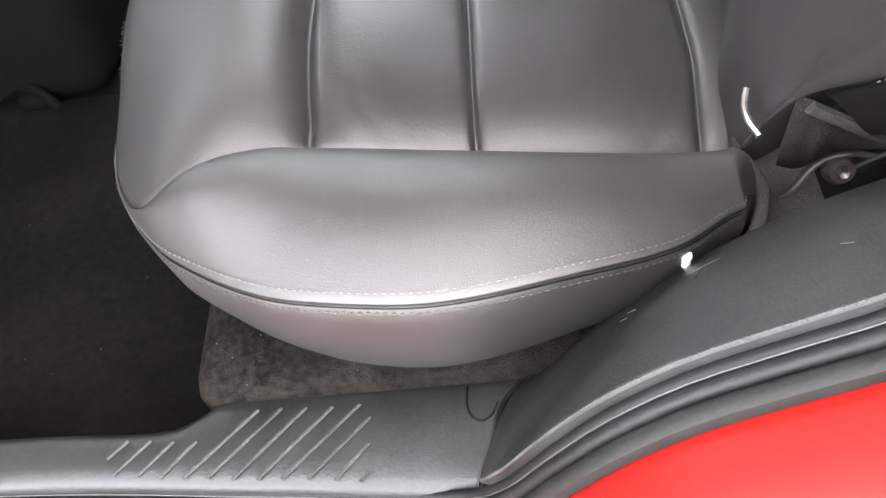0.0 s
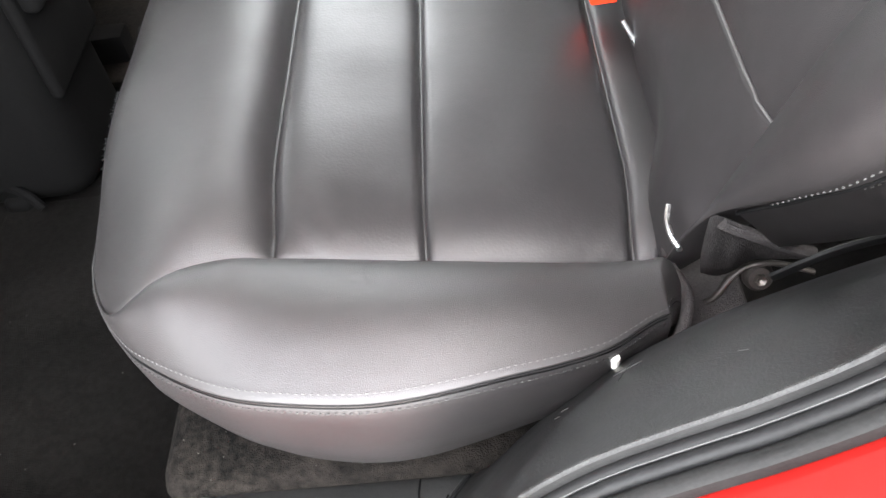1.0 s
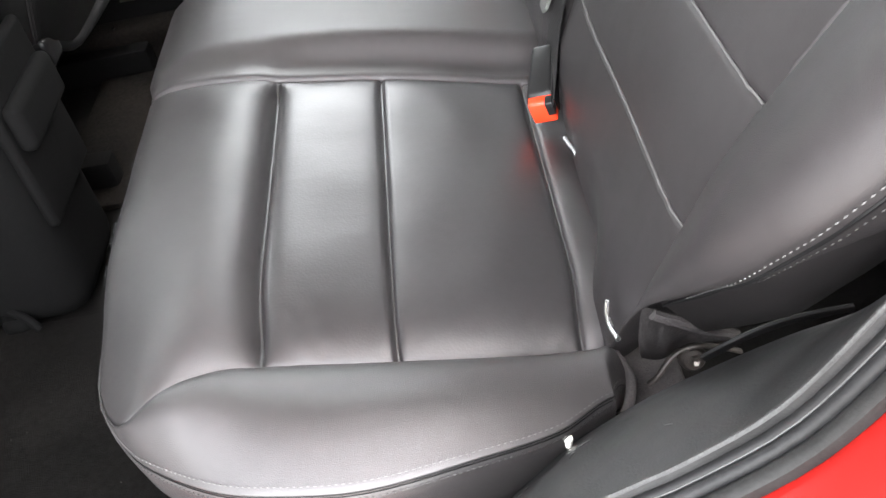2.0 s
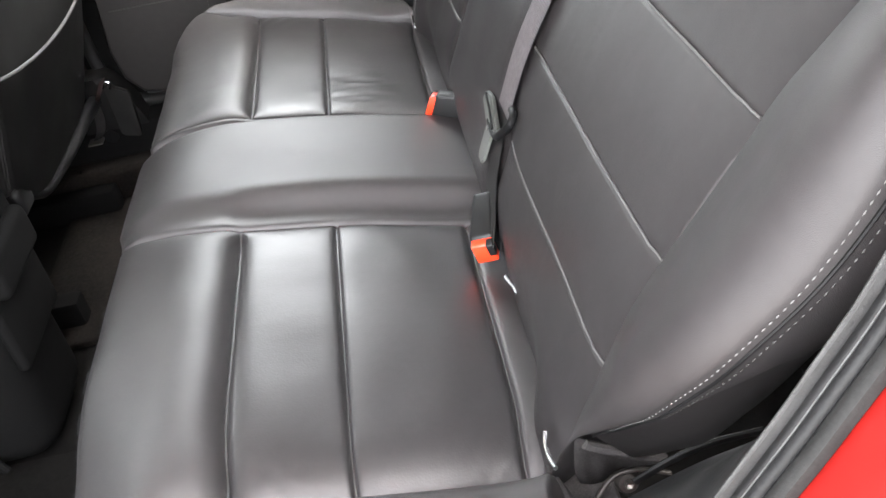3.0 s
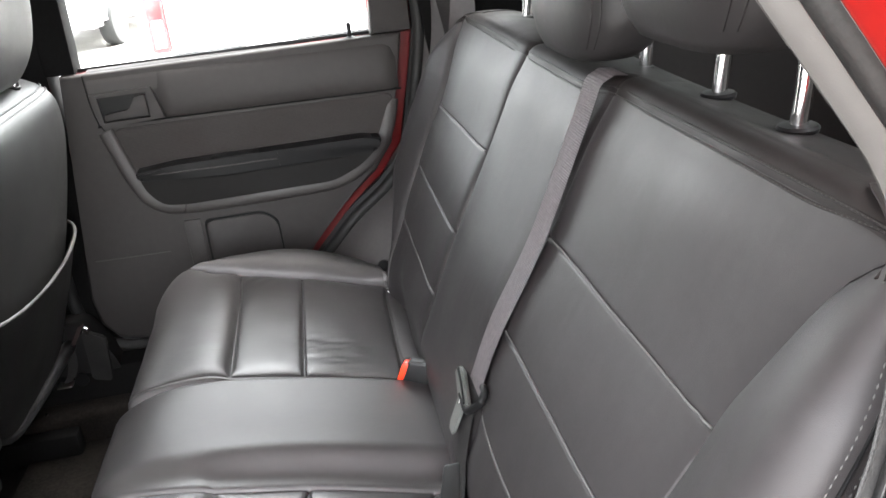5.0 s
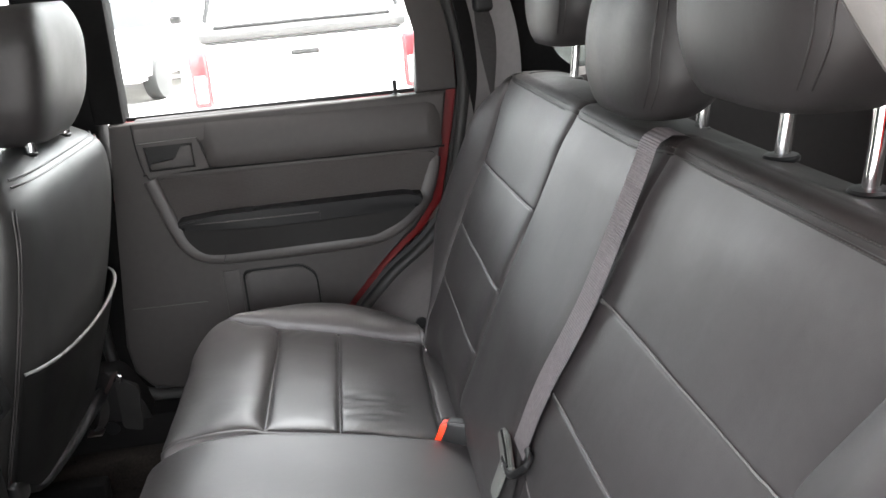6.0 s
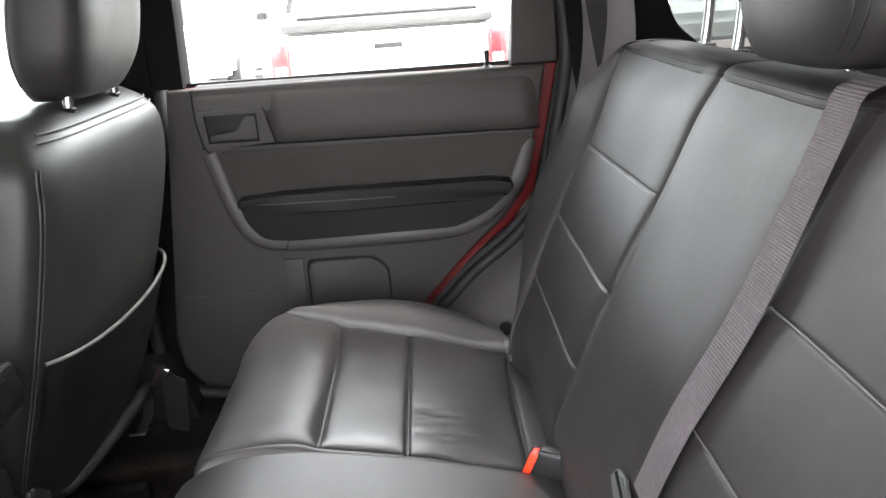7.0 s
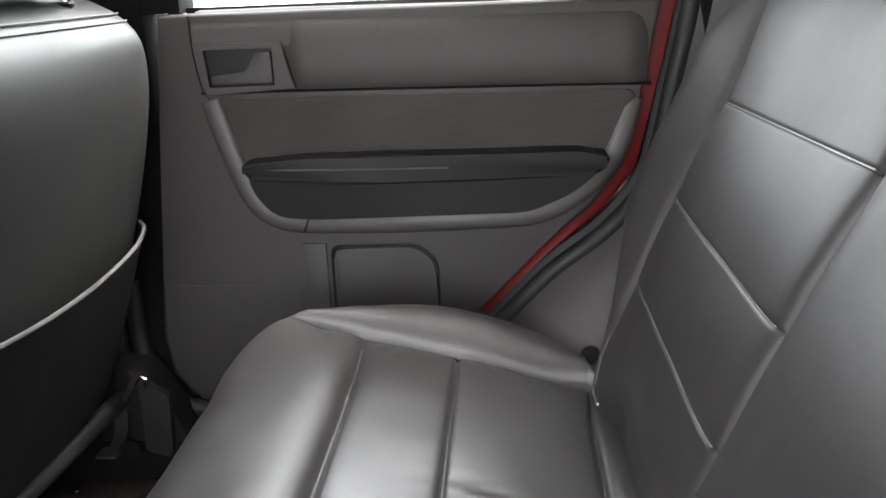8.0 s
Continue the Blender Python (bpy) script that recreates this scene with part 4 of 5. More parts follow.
def back_point(v, s, side):
    """v: 0 to 1 over the insert, past 1 the bolster; below 0 the middle."""
    cr, out = back_crease(s), back_outline(s, side)
    inn = inner_edge_of_insert(s, side)
    if v > 1:
        q = min(1.0, v - 1)
        y = cr + (out - cr) * q
        wide = min(1.0, (out - cr) / 0.09)
        d = 0.034 * wide * math.sin(math.pi * 0.50 * q) - (0.022 * wide * q ** 5 if side > 0 else 0.021 * wide * q ** 6)
        d *= ease(0.372, 0.24, s) * 0.75 + 0.25
        d += groove(q * (out - cr), 0.0055 if side > 0 else 0.0110, 0.005 if side > 0 else 0.0042) * min(1.0, (out - cr) / 0.03) - (0.006 * ease(0.02, 0.15, s) * (1 - q) ** 2 if side < 0 else 0)
    elif v >= 0:
        y = inn + (cr - inn) * v
        q = 0.0
        side_d = min(v, 1 - v) * (cr - inn)
        d = 0.005 * (1 - math.exp(-side_d / 0.02)) - 0.004
        for r in ROWS_S:
            d += groove(s - r, 0.0020, 0.0015) * (1 if 0.0 < v < 1 else 0)
        for lo, hi in zip(ROWS_S, ROWS_S[1:]):
            if lo < s < hi:
                d += 0.0022 * math.sin(math.pi * (s - lo) / (hi - lo))
        d += 0.002 * noise.noise(Vector((y * 9, s * 11, side)))
        if side > 0:
            d += 0.002 * math.exp(-(y - inn) / 0.09) - 0.006 * math.exp(-(y - inn) / 0.004)
        else:
            d -= 0.006 * ease(0.02, 0.15, s) * ease(0.0, 0.12, v)
    else:
        y = inn * (1 + v)
        q = 0.0
        d = 0.007 * ease(0, -0.28, v) - 0.003
        if side > 0:
            d += 0.002 * ease(-0.6, 0.0, v) - 0.010 * math.exp(v / 0.035)
    near_end = math.exp(-((v - 0.97) / 0.09) ** 2) * sum(math.exp(-((s - r - 0.012) / 0.03) ** 2) for r in ROWS_S)
    d += 0.0011 * math.sin((s * 0.9 + y * 0.9) * 270) * near_end
    d += 0.004 + (0.003 if side > 0 and v > -0.2 else 0.011 if side < 0 else 0.011 - 0.008 * ease(-1.0, -0.2, v)) * math.exp(-((s - 0.100) / 0.085) ** 2)
    # the face stays flat up to the seam, then rolls back; the bottom tucks under the cushion
    d -= 0.006 * ease(0.30, 0.36, s) + 0.021 * (1 - math.sqrt(1 - min(0.96, max(0.0, s - 0.352) / 0.020) ** 2)) + 0.0010 * math.exp(-((s - 0.3525) / 0.0018) ** 2)
    d -= 0.012 * ease(-0.07, -0.155, s) + 0.020 * ease(-0.045, -0.115, s) * ease(0.45, 0.36, y)
    rise = top_rise(y, s) if side < 0 else row_shift(v, s) if v >= 0 else 0.0
    p = B0 + BU * (s + rise) + BN * d
    return Vector((p.x, side * y, p.z))


def back_at(y, s, side):
    """The same surface by its half width y."""
    cr, out, inn = back_crease(s), back_outline(s, side), inner_edge_of_insert(s, side)
    if y < inn:
        return back_point(y / inn - 1, s, side)
    return back_point((y - inn) / (cr - inn) if y <= cr else 1 + (y - cr) / (out - cr), s, side)


def backrest(name, spans, label, thick=0.074):
    """spans: list of (side, v0, v1) strips from the far edge to the near edge in y order."""
    thing = base(name, (0.18, sum(s * 0.3 for s, _ in spans) / len(spans), 0.70), label, "car seat", "rear bench backrests")
    ss = lines(S_LO, S_HI, 0.012, ROWS_S)
    ss = [s for s in ss if s < 0.334] + [0.337, 0.342, 0.346, 0.3485, 0.3505, 0.3525, 0.3545, 0.357, 0.360, 0.363, 0.366, 0.3685, 0.3702, 0.3710, 0.3715]
    cols = []
    for side, vlist in spans:
        for v in vlist:
            cols.append((side, v))
    bm = bmesh.new()
    grid = [[bm.verts.new(back_point(v, s, side)) for side, v in cols] for s in ss]
    for i in range(len(ss) - 1):
        for j in range(len(cols) - 1):
            f = bm.faces.new((grid[i][j], grid[i + 1][j], grid[i + 1][j + 1], grid[i][j + 1]))
            f.material_index = 1 if ss[i] > 0.3485 else 0
    # sides and top run back to the seat's shell
    loop = [grid[0][j] for j in range(len(cols))] + [grid[i][-1] for i in range(1, len(ss))] + [grid[-1][j] for j in range(len(cols) - 2, -1, -1)] + [grid[i][0] for i in range(len(ss) - 2, 0, -1)]
    co = [q.co.copy() for q in loop]
    mid = sum(co, Vector()) / len(co)
    mid_s = (mid - B0).dot(BU)
    prev = loop
    n = len(co)
    back_dir = Vector((1, 0, -0.02)).normalized()
    for depth, grow, bulge in ((0.04, 0.0006, 0.0014), (0.12, 0.0012, 0.0042), (0.22, 0.0012, 0.0068), (0.35, 0.001, 0.009), (0.52, 0.0, 0.010), (0.7, -0.002, 0.010), (0.92, -0.007, 0.008), (1.0, -0.016, 0.0)):
        ring = []
        for i in range(n):
            o = co[i] - mid
            o -= BN * o.dot(BN)
            low_lift = Vector((0, 0, 0.05 * depth * ease(0.03, -0.05, o.dot(BU) + mid_s)))
            out_side = Vector((0, -0.5 * bulge * ease(-0.46, -0.50, co[i].y) * ease(0.0, 0.10, o.dot(BU) + mid_s) * ease(0.36, 0.32, o.dot(BU) + mid_s), 0))
            rise = top_rise(-co[i].y, o.dot(BU) + mid_s) if co[i].y < 0 else 0.0
            low_lift.z -= 0.92 * rise * ease(0.0, 0.4, depth)
            ring.append(bm.verts.new(co[i] + back_dir * ((thick - 0.45 * rise) * depth) + o.normalized() * grow + low_lift + out_side))
        for i in range(n):
            f = bm.faces.new((prev[i], prev[(i + 1) % n], ring[(i + 1) % n], ring[i]))
            f.material_index = 1 if (co[i] - B0).dot(BU) > 0.349 else 0
        prev = ring
    bm.faces.new(prev)
    cover = part("cover", bm, LEATHER_BACK, thing, "black grained leather, its brown top darkened for shade", angle=70)
    cover.data.materials.append(SEAT_TOP)
    return thing


INS = [i / 34 for i in range(35)]
INS = sorted(set(INS) | {0.006, 0.014, 0.994})
BOL = [1.008, 1.02, 1.034, 1.05, 1.072, 1.1, 1.17, 1.25, 1.34, 1.44, 1.54, 1.64, 1.73, 1.81, 1.88, 1.94, 1.975, 2.0]
MID = [-1.0, -0.88, -0.76, -0.64, -0.52, -0.42, -0.33, -0.25, -0.18, -0.12, -0.07, -0.03]
# wide part: near outer bolster to the middle, ends at the split
mid_far = [-0.85, -0.7, -0.55, -0.40, -0.30, -0.23, -0.17, -0.125, -0.09, -0.06, -0.035, -0.014]
near_back = backrest("folding_seat_back", [(-1, [v for v in reversed(BOL)] + [v for v in reversed(INS)] + [v for v in reversed(MID)]), (1, mid_far)],
                     "wide black leather rear backrest with piped insert panels")
far_back = backrest("folding_seat_back", [(1, [-0.006] + INS + BOL)], "narrow black leather rear backrest with piped insert panels")


def back_trim(thing, side):
    """Thin piping in the insert's cross seams and thread along the bolster."""
    for r in ROWS_S:
        pts = [back_point(0.02 + 0.97 * i / 40, r, side) + BN * 0.0012 for i in range(41)]
        part("piping", tube(pts, 0.0009, 6), PIPING, thing, "thin grey piping")
    if side > 0:
        rows = ((2.0, 0.0110, 0.0024, 0.0003, THREAD, "pale grey stitching"), (2.0, 0.0172, 0.0030, 0.0, THREAD, "pale grey stitching"))
    else:
        rows = ((2.0, 0.0050, 0.0029, 0.0, THREAD, "pale grey stitching"), (2.0, 0.0165, 0.0056, 0.0, SEAM_THREAD, "dark grey stitching"))
    steps = [-0.012 + 0.362 * i / 110 for i in range(111)]
    for v, dx, dy, lift, thread, label in rows:
        ed = [back_point(v, s, side) + Vector((dx, side * dy * (1 if side > 0 else 0.45 + 0.55 * ease(0.0, 0.1, s)), 0)) + BN * lift for s in steps]
        part("stitching", stitches(ed, 0.0036, 0.0017, 0.00058), thread, thing, label)
    ed = [back_point(2.0, s, side) + (Vector((0.0142, side * 0.0024, 0)) if side > 0 else Vector((0.0112, side * 0.0042 * (0.45 + 0.55 * ease(0.0, 0.1, s)), 0))) for s in [-0.05 + 0.4 * i / 80 for i in range(81)]]
    part("seam_roll", tube(ed, 0.0011, 6), BLACK, thing, "dark seam line")


def back_skirt(thing, side):
    """The cover turns under the bolster and runs down to the hinge."""
    rows = []
    for i in range(34):
        s = -0.050 + 0.395 * i / 33
        p = back_point(2.0, s, side) + Vector((0.010, 0, -0.001))
        k = ease(0.19, 0.02, s)
        rows.append([p + Vector((dx, -side * dy, -dz * (0.62 + 0.38 * k))) for dx, dy, dz in ((0, 0.002, 0), (0.008, 0.000, 0.008), (0.019, 0.001, 0.022), (0.031, 0.008, 0.043), (0.041, 0.024, 0.062), (0.044, 0.052, 0.068))])
    bm = loft(rows)
    bmesh.ops.solidify(bm, geom=bm.faces[:], thickness=0.003)
    part("side_skirt", bm, LEATHER_BACK, thing, "black leather turned under the bolster")


back_skirt(near_back, -1)
back_skirt(far_back, 1)
back_trim(near_back, -1)
back_trim(far_back, 1)
# double seam along the top edge, round the outer corner
CORNER = (0.357, 0.353, 0.347, 0.340)
for thing, run in ((near_back, [(1, 0.140), (1, 0.10), (1, 0.05)] + [(-1, 0.02 + 0.05 * i) for i in range(11)]), (far_back, [(1, 0.152 + 0.048 * i) for i in range(9)])):
    side = -1 if thing is near_back else 1
    for level, inset in ((0.3488, 0.011), (0.3562, 0.004)):
        pts = [back_at(y, level, sd) for sd, y in run] + [back_at(back_outline(c) - inset, c - 0.4 * (inset - 0.004), side) for c in CORNER]
        part("top_seam", tube([p + BN * 0.0002 for p in smooth_path(pts, 0.01)], 0.0011, 6), SEAT_TOP, thing)
        part("stitching", stitches([p + BN * 0.0011 for p in smooth_path(pts, 0.01)], 0.0030, 0.0018, 0.0004), SEAM_THREAD, thing, "dark grey stitching")


# ---- headrests ----
def headrest(y, w, x, z, label, group, big=True, posts=0.065, post_x=None, depth=0.055, seat_top=None):
    """A padded headrest on two posts; x, z: the middle of its underside."""
    thing = base("headrest", (x, y, z), label, "headrest", group)
    bm = bmesh.new()
    h, d = (0.19 if big else 0.15), depth
    rings = []
    n = 20
    for i in range(n + 1):
        t = i / n
        zz = z + h * t
        e = math.sin(math.pi * min(1, max(0, 0.06 + 0.88 * t))) ** 0.26
        hw, hd = w / 2 * (0.80 + 0.20 * e) * min(1.0, e + 0.05), d * e
        ring = []
        for k in range(36):
            a = 2 * math.pi * k / 36
            c, s = math.cos(a), math.sin(a)
            px = math.copysign(abs(c) ** 0.65, c) * hd
            py = math.copysign(abs(s) ** 0.5, s) * hw
            bow = 0.012 * (py / (w / 2)) ** 2
            ring.append(bm.verts.new((x + px + 0.30 * (zz - z) * 0.5 + bow, y + py, zz)))
        rings.append(ring)
    outline = [[q.co.copy() for q in ring] for ring in rings]
    for A, B in zip(rings, rings[1:]):
        for k in range(36):
            bm.faces.new((A[k], A[(k + 1) % 36], B[(k + 1) % 36], B[k]))
    bm.faces.new(rings[0])
    bm.faces.new(rings[-1][::-1])
    part("pad", bm, HEADREST, thing, "black leather pad, darkened for shade", angle=80)
    px = post_x if post_x is not None else x
    top = seat_top if seat_top is not None else z - 0.053
    for k in (-1, 1):
        yy = y + k * posts
        part("post", tube([Vector((px, yy, z - 0.075)), Vector((px + 0.006, yy, z - 0.03)), Vector((px + 0.012, yy, z + 0.03))], 0.0068, 12, up=(1, 0, 0)), CHROME, thing, "chrome post")
        part("bezel", lathe([(0.0, -0.004), (0.0150, -0.004), (0.0158, -0.001), (0.0140, 0.0012), (0.0085, 0.0018), (0.0, 0.0018)][1:5], (px + 0.001, yy, top), "z", 20), BLACK, thing, "black plastic bezel")
    for k in (13, 14, 22, 23):
        part("seam", tube([ring[k].copy() for ring in outline[2:-2]], 0.0009, 6), HEADREST, thing)
    return thing


headrest(-0.314, 0.285, 0.385, 1.250, "large black leather rear headrest raised on chrome posts", "rear headrests", True, 0.066, 0.420, 0.064, 1.1875)
headrest(0.360, 0.26, 0.390, 1.248, "large black leather rear headrest raised on chrome posts", "rear headrests", True, 0.062, 0.415, 0.058, 1.186)
headrest(-0.035, 0.275, 0.369, 1.205, "lowered black leather middle headrest", "rear headrests", False, 0.05, 0.41, 0.05, 1.186)

# ---- middle seat belt, latch and buckles ----
belt = base("seat_belt", (0.35, -0.145, 1.20), "grey woven seat belt across the bench backrest", "seat belt")


def ribbon(pts, width, across, thick=0.0014):
    rows = []
    for p in pts:
        a = Vector(across).normalized() * (width / 2)
        rows.append([p - a, p - a * 0.5, p, p + a * 0.5, p + a])
    bm = loft(rows)
    ext = bmesh.ops.solidify(bm, geom=bm.faces[:], thickness=thick)
    return bm


def on_back(y, s, lift):
    p = B0 + BU * s + BN * lift
    return Vector((p.x, y, p.z))


strap = smooth_path([on_back(-0.150, 0.372, -0.05), on_back(-0.148, 0.380, -0.012), on_back(-0.146, 0.366, 0.008), on_back(-0.152, 0.33, 0.010), on_back(-0.165, 0.20, 0.0125), on_back(-0.164, 0.10, 0.0195), on_back(-0.152, 0.025, 0.0130)], 0.01)
part("webbing", ribbon(strap, 0.047, (0, 1, 0)), WEB, belt, "grey woven webbing")
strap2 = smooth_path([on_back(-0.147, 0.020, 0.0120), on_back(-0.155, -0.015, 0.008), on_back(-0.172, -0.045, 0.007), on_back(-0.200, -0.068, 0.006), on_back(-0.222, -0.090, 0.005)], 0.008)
part("webbing", ribbon(strap2, 0.034, tuple(Vector((0, 0.85, 0)) - BU * 0.45)), WEB_SHADED, belt, "folded webbing end, shade in its colour")
part("guide", box(0.382, 0.404, -0.180, -0.112, 1.176, 1.1865, 0.004, 2), BLACK, belt, "black belt guide on the backrest")
tongue = base("belt_tongue", tuple(on_back(-0.140, 0.012, 0.02)), "grey steel belt tongue with a black plastic loop", "seat belt tongue")


def plate(name, outline, lift, thick, mat, label=""):
    """A flat piece parallel to the backrest; outline of (y, s)."""
    bm = bmesh.new()
    f = bm.faces.new([bm.verts.new(on_back(y, s, lift)) for y, s in outline])
    ext = bmesh.ops.extrude_face_region(bm, geom=[f])
    bmesh.ops.translate(bm, vec=BN * thick, verts=[q for q in ext["geom"] if isinstance(q, bmesh.types.BMVert)])
    bmesh.ops.recalc_face_normals(bm, faces=bm.faces[:])
    bmesh.ops.bevel(bm, geom=bm.edges[:], offset=thick * 0.3, segments=2, affect="EDGES")
    return part(name, bm, mat, tongue, label, smooth=False)


plate("bar", [(-0.098, 0.012), (-0.102, 0.023), (-0.121, 0.026), (-0.172, 0.013), (-0.175, 0.002), (-0.147, -0.002)], 0.0150, 0.0065, GUNMETAL, "dull grey steel bar")
part("web_slot", tube([on_back(-0.108, 0.0215, 0.0218), on_back(-0.135, 0.0170, 0.0218), on_back(-0.165, 0.0095, 0.0218)], 0.0016, 6), BLACK, tongue, "dark slot for the webbing")
part("rivet", tube([on_back(-0.150, 0.003, 0.0212), on_back(-0.150, 0.003, 0.0225)], 0.0026, 10), CHROME, tongue, "small bright rivet")
blade = plate("blade", [(-0.120, -0.002), (-0.148, -0.006), (-0.150, -0.034), (-0.145, -0.040), (-0.130, -0.040), (-0.125, -0.034)], 0.0125, 0.003, GUNMETAL, "steel blade with a slot")
slot = plate("slot", [(-0.131, -0.017), (-0.144, -0.017), (-0.144, -0.030), (-0.131, -0.030)], 0.0140, 0.0008, BLACK)
slot.parent = blade
part("loop", tube(smooth_path([on_back(-0.138, 0.006, 0.018), on_back(-0.172, 0.006, 0.019), on_back(-0.192, 0.020, 0.020), on_back(-0.203, 0.034, 0.019), on_back(-0.196, 0.042, 0.017), on_back(-0.182, 0.040, 0.015)], 0.004), 0.0042, 10), BLACK, tongue, "black plastic loop")


def buckle(eye, aim, label, roll, half_w, half_h, slant, slot_side):
    """A belt buckle: tapered black body with a red push button and tongue slot at its end."""
    thing = base("seat_belt_buckle", eye, label, "seat belt buckle", "belt buckles")
    m = look(eye, aim, roll)
    body = box(-half_w, half_w, -half_h, half_h, -0.060, 0.0, 0.0045, 3)
    for q in body.verts:
        k = 1 - 0.22 * ease(-0.030, 0.0, q.co.z)
        q.co.x, q.co.y = q.co.x * k, q.co.y * k
        if q.co.z < -0.05:
            q.co.z += slant * q.co.y
    bmesh.ops.transform(body, matrix=m, verts=body.verts[:])
    part("body", body, BUCKLE_BLACK, thing, "black plastic body")
    btn = box(-half_w * 0.88, half_w * 0.88, -half_h * 0.93, half_h * 0.80, -0.0680, -0.0560, 0.0022, 2)
    for q in btn.verts:
        q.co.z += slant * q.co.y + (0.0035 * math.exp(-(q.co.x / half_w) ** 2 * 3) if q.co.z < -0.065 else 0)
    bmesh.ops.transform(btn, matrix=m, verts=btn.verts[:])
    button = part("button", btn, ORANGE, thing, "bright red push button")
    slot = box(min(slot_side * half_w * 0.35, slot_side * half_w * 0.95), max(slot_side * half_w * 0.35, slot_side * half_w * 0.95), -half_h * 0.25, half_h * 0.85, -0.0690, -0.060, 0.0015, 2)
    for q in slot.verts:
        q.co.z += slant * q.co.y
    bmesh.ops.transform(slot, matrix=m, verts=slot.verts[:])
    part("slot", slot, BUCKLE_BLACK, button, "black tongue slot")
    rim = tube([m @ Vector((-half_w * 0.93, half_h * 0.93, z)) for z in (-0.055, -0.035, -0.018)], 0.0006, 6)
    part("edge", rim, SCUFFED, thing, "grey edge line")
    return thing


buckle((0.160, -0.168, 0.805), (0.141, -0.245, 0.768), "black belt buckle with red button beside the middle place", -14.0, 0.0130, 0.0125, 0.35, -1)
buckle((0.192, 0.070, 0.786), (0.128, 0.096, 0.790), "black belt buckle with red button at the bench split", 0.0, 0.0100, 0.0180, 0.38, 1)

# child seat anchors: thin bright wires at the gap
for pts in ([(0.1495, -0.4836, 0.7920), (0.1471, -0.4906, 0.7869), (0.1469, -0.5030, 0.7865), (0.1488, -0.5186, 0.7905)], [(0.158, -0.262, 0.772), (0.166, -0.272, 0.756), (0.168, -0.285, 0.745)], [(0.1432, 0.4606, 0.7670), (0.1424, 0.4403, 0.7653), (0.1429, 0.4176, 0.7665)]):
    thing = base("child_seat_anchor", pts[1], "bright bent steel anchor wire between cushion and backrest", "anchor wire", "seat anchors")
    part("wire", tube(smooth_path(pts, 0.004), 0.0019, 8), HOOK, thing)

anchor = part("belt_anchor_hole", lathe([(0.010, -0.004), (0.011, 0.0), (0.007, 0.001), (0.006, -0.003)], (0.1470, 0.5400, 0.7667), "y", 18), BLACK)
tagged(anchor, "black round anchor hole beside the far cushion", "anchor")
# hinge cover, bracket and bolt at the bench's outer end
hinge = base("seat_pivot", (0.2, -0.49, 0.72), "felt covered seat hinge with a steel pivot bolt", "seat hinge")
rows = []
top = even([(0.1660, -0.5130, 0.8120), (0.1740, -0.5150, 0.8085), (0.1860, -0.5120, 0.7960), (0.2000, -0.5075, 0.7830), (0.2150, -0.5040, 0.7690), (0.2300, -0.5030, 0.7580)], 5)
bot = even([(0.1690, -0.4960, 0.7400), (0.1790, -0.4950, 0.7340), (0.1880, -0.4930, 0.7330), (0.1980, -0.4920, 0.7400), (0.2110, -0.4940, 0.7460), (0.2280, -0.4990, 0.7500)], 5)
for i, (a, b) in enumerate(zip(top, bot)):
    rows.append([a.lerp(b, k / 8) + Vector((-0.004, -0.007, 0.002)) * math.sin(math.pi * k / 8) * (1 + 0.15 * math.sin(i * 0.7)) for k in range(9)])
bm = loft(rows)
bmesh.ops.solidify(bm, geom=bm.faces[:], thickness=0.005)
part("felt_flap", bm, FELT, hinge, "fuzzy dark felt flap")
part("felt_edge", tube(smooth_path([(0.165, -0.455, 0.742), (0.158, -0.465, 0.745), (0.1515, -0.475, 0.746), (0.1495, -0.4905, 0.746), (0.1535, -0.5034, 0.746), (0.1560, -0.5194, 0.746), (0.1500, -0.5377, 0.744), (0.143, -0.550, 0.742)], 0.005), 0.0040, 10), FELT, hinge, "rolled felt edge")
part("felt_pad", box(0.153, 0.20, -0.56, -0.44, 0.665, 0.722, 0.012, 2), FELT, hinge, "dark felt under the hinge")
part("bracket", tube(smooth_path([(0.155, -0.512, 0.716), (0.1650, -0.5051, 0.7168), (0.1760, -0.5055, 0.7248), (0.1860, -0.4999, 0.7343), (0.1960, -0.4964, 0.7414), (0.2080, -0.4976, 0.7449), (0.2220, -0.4969, 0.7394), (0.24, -0.497, 0.730)], 0.005), 0.0023, 10, flat=0.7), RUSTY, hinge, "curved brown steel bracket")
part("felt_fold", tube(smooth_path([(0.172, -0.516, 0.806), (0.188, -0.515, 0.794), (0.205, -0.510, 0.778), (0.222, -0.505, 0.763), (0.234, -0.503, 0.756)], 0.006), 0.0038, 8), FELT, hinge, "rolled felt fold")
bolt = lathe([(0.004, 0.005), (0.0072, 0.0045), (0.0080, 0.003), (0.0095, 0.001), (0.0098, -0.003), (0.008, -0.006), (0.0062, -0.0065)][::-1] + [(0.0, 0.0045)], (0, 0, 0), "z", 24)
bmesh.ops.transform(bolt, matrix=pose(0.2045, -0.4995, 0.7345, 62, 0, 0), verts=bolt.verts[:])
bolt = part("bolt", bolt, RUSTY, hinge, "dull brown pivot bolt")
nut = lathe([(0.0042, 0.003), (0.0042, 0.0072), (0.0034, 0.0082), (0.0020, 0.0076), (0.0, 0.006)], (0, 0, 0), "z", 6)
bmesh.ops.transform(nut, matrix=pose(0.2045, -0.4995, 0.7345, 62, 0, 0), verts=nut.verts[:])
part("socket", nut, STEEL, bolt, "worn steel socket head")
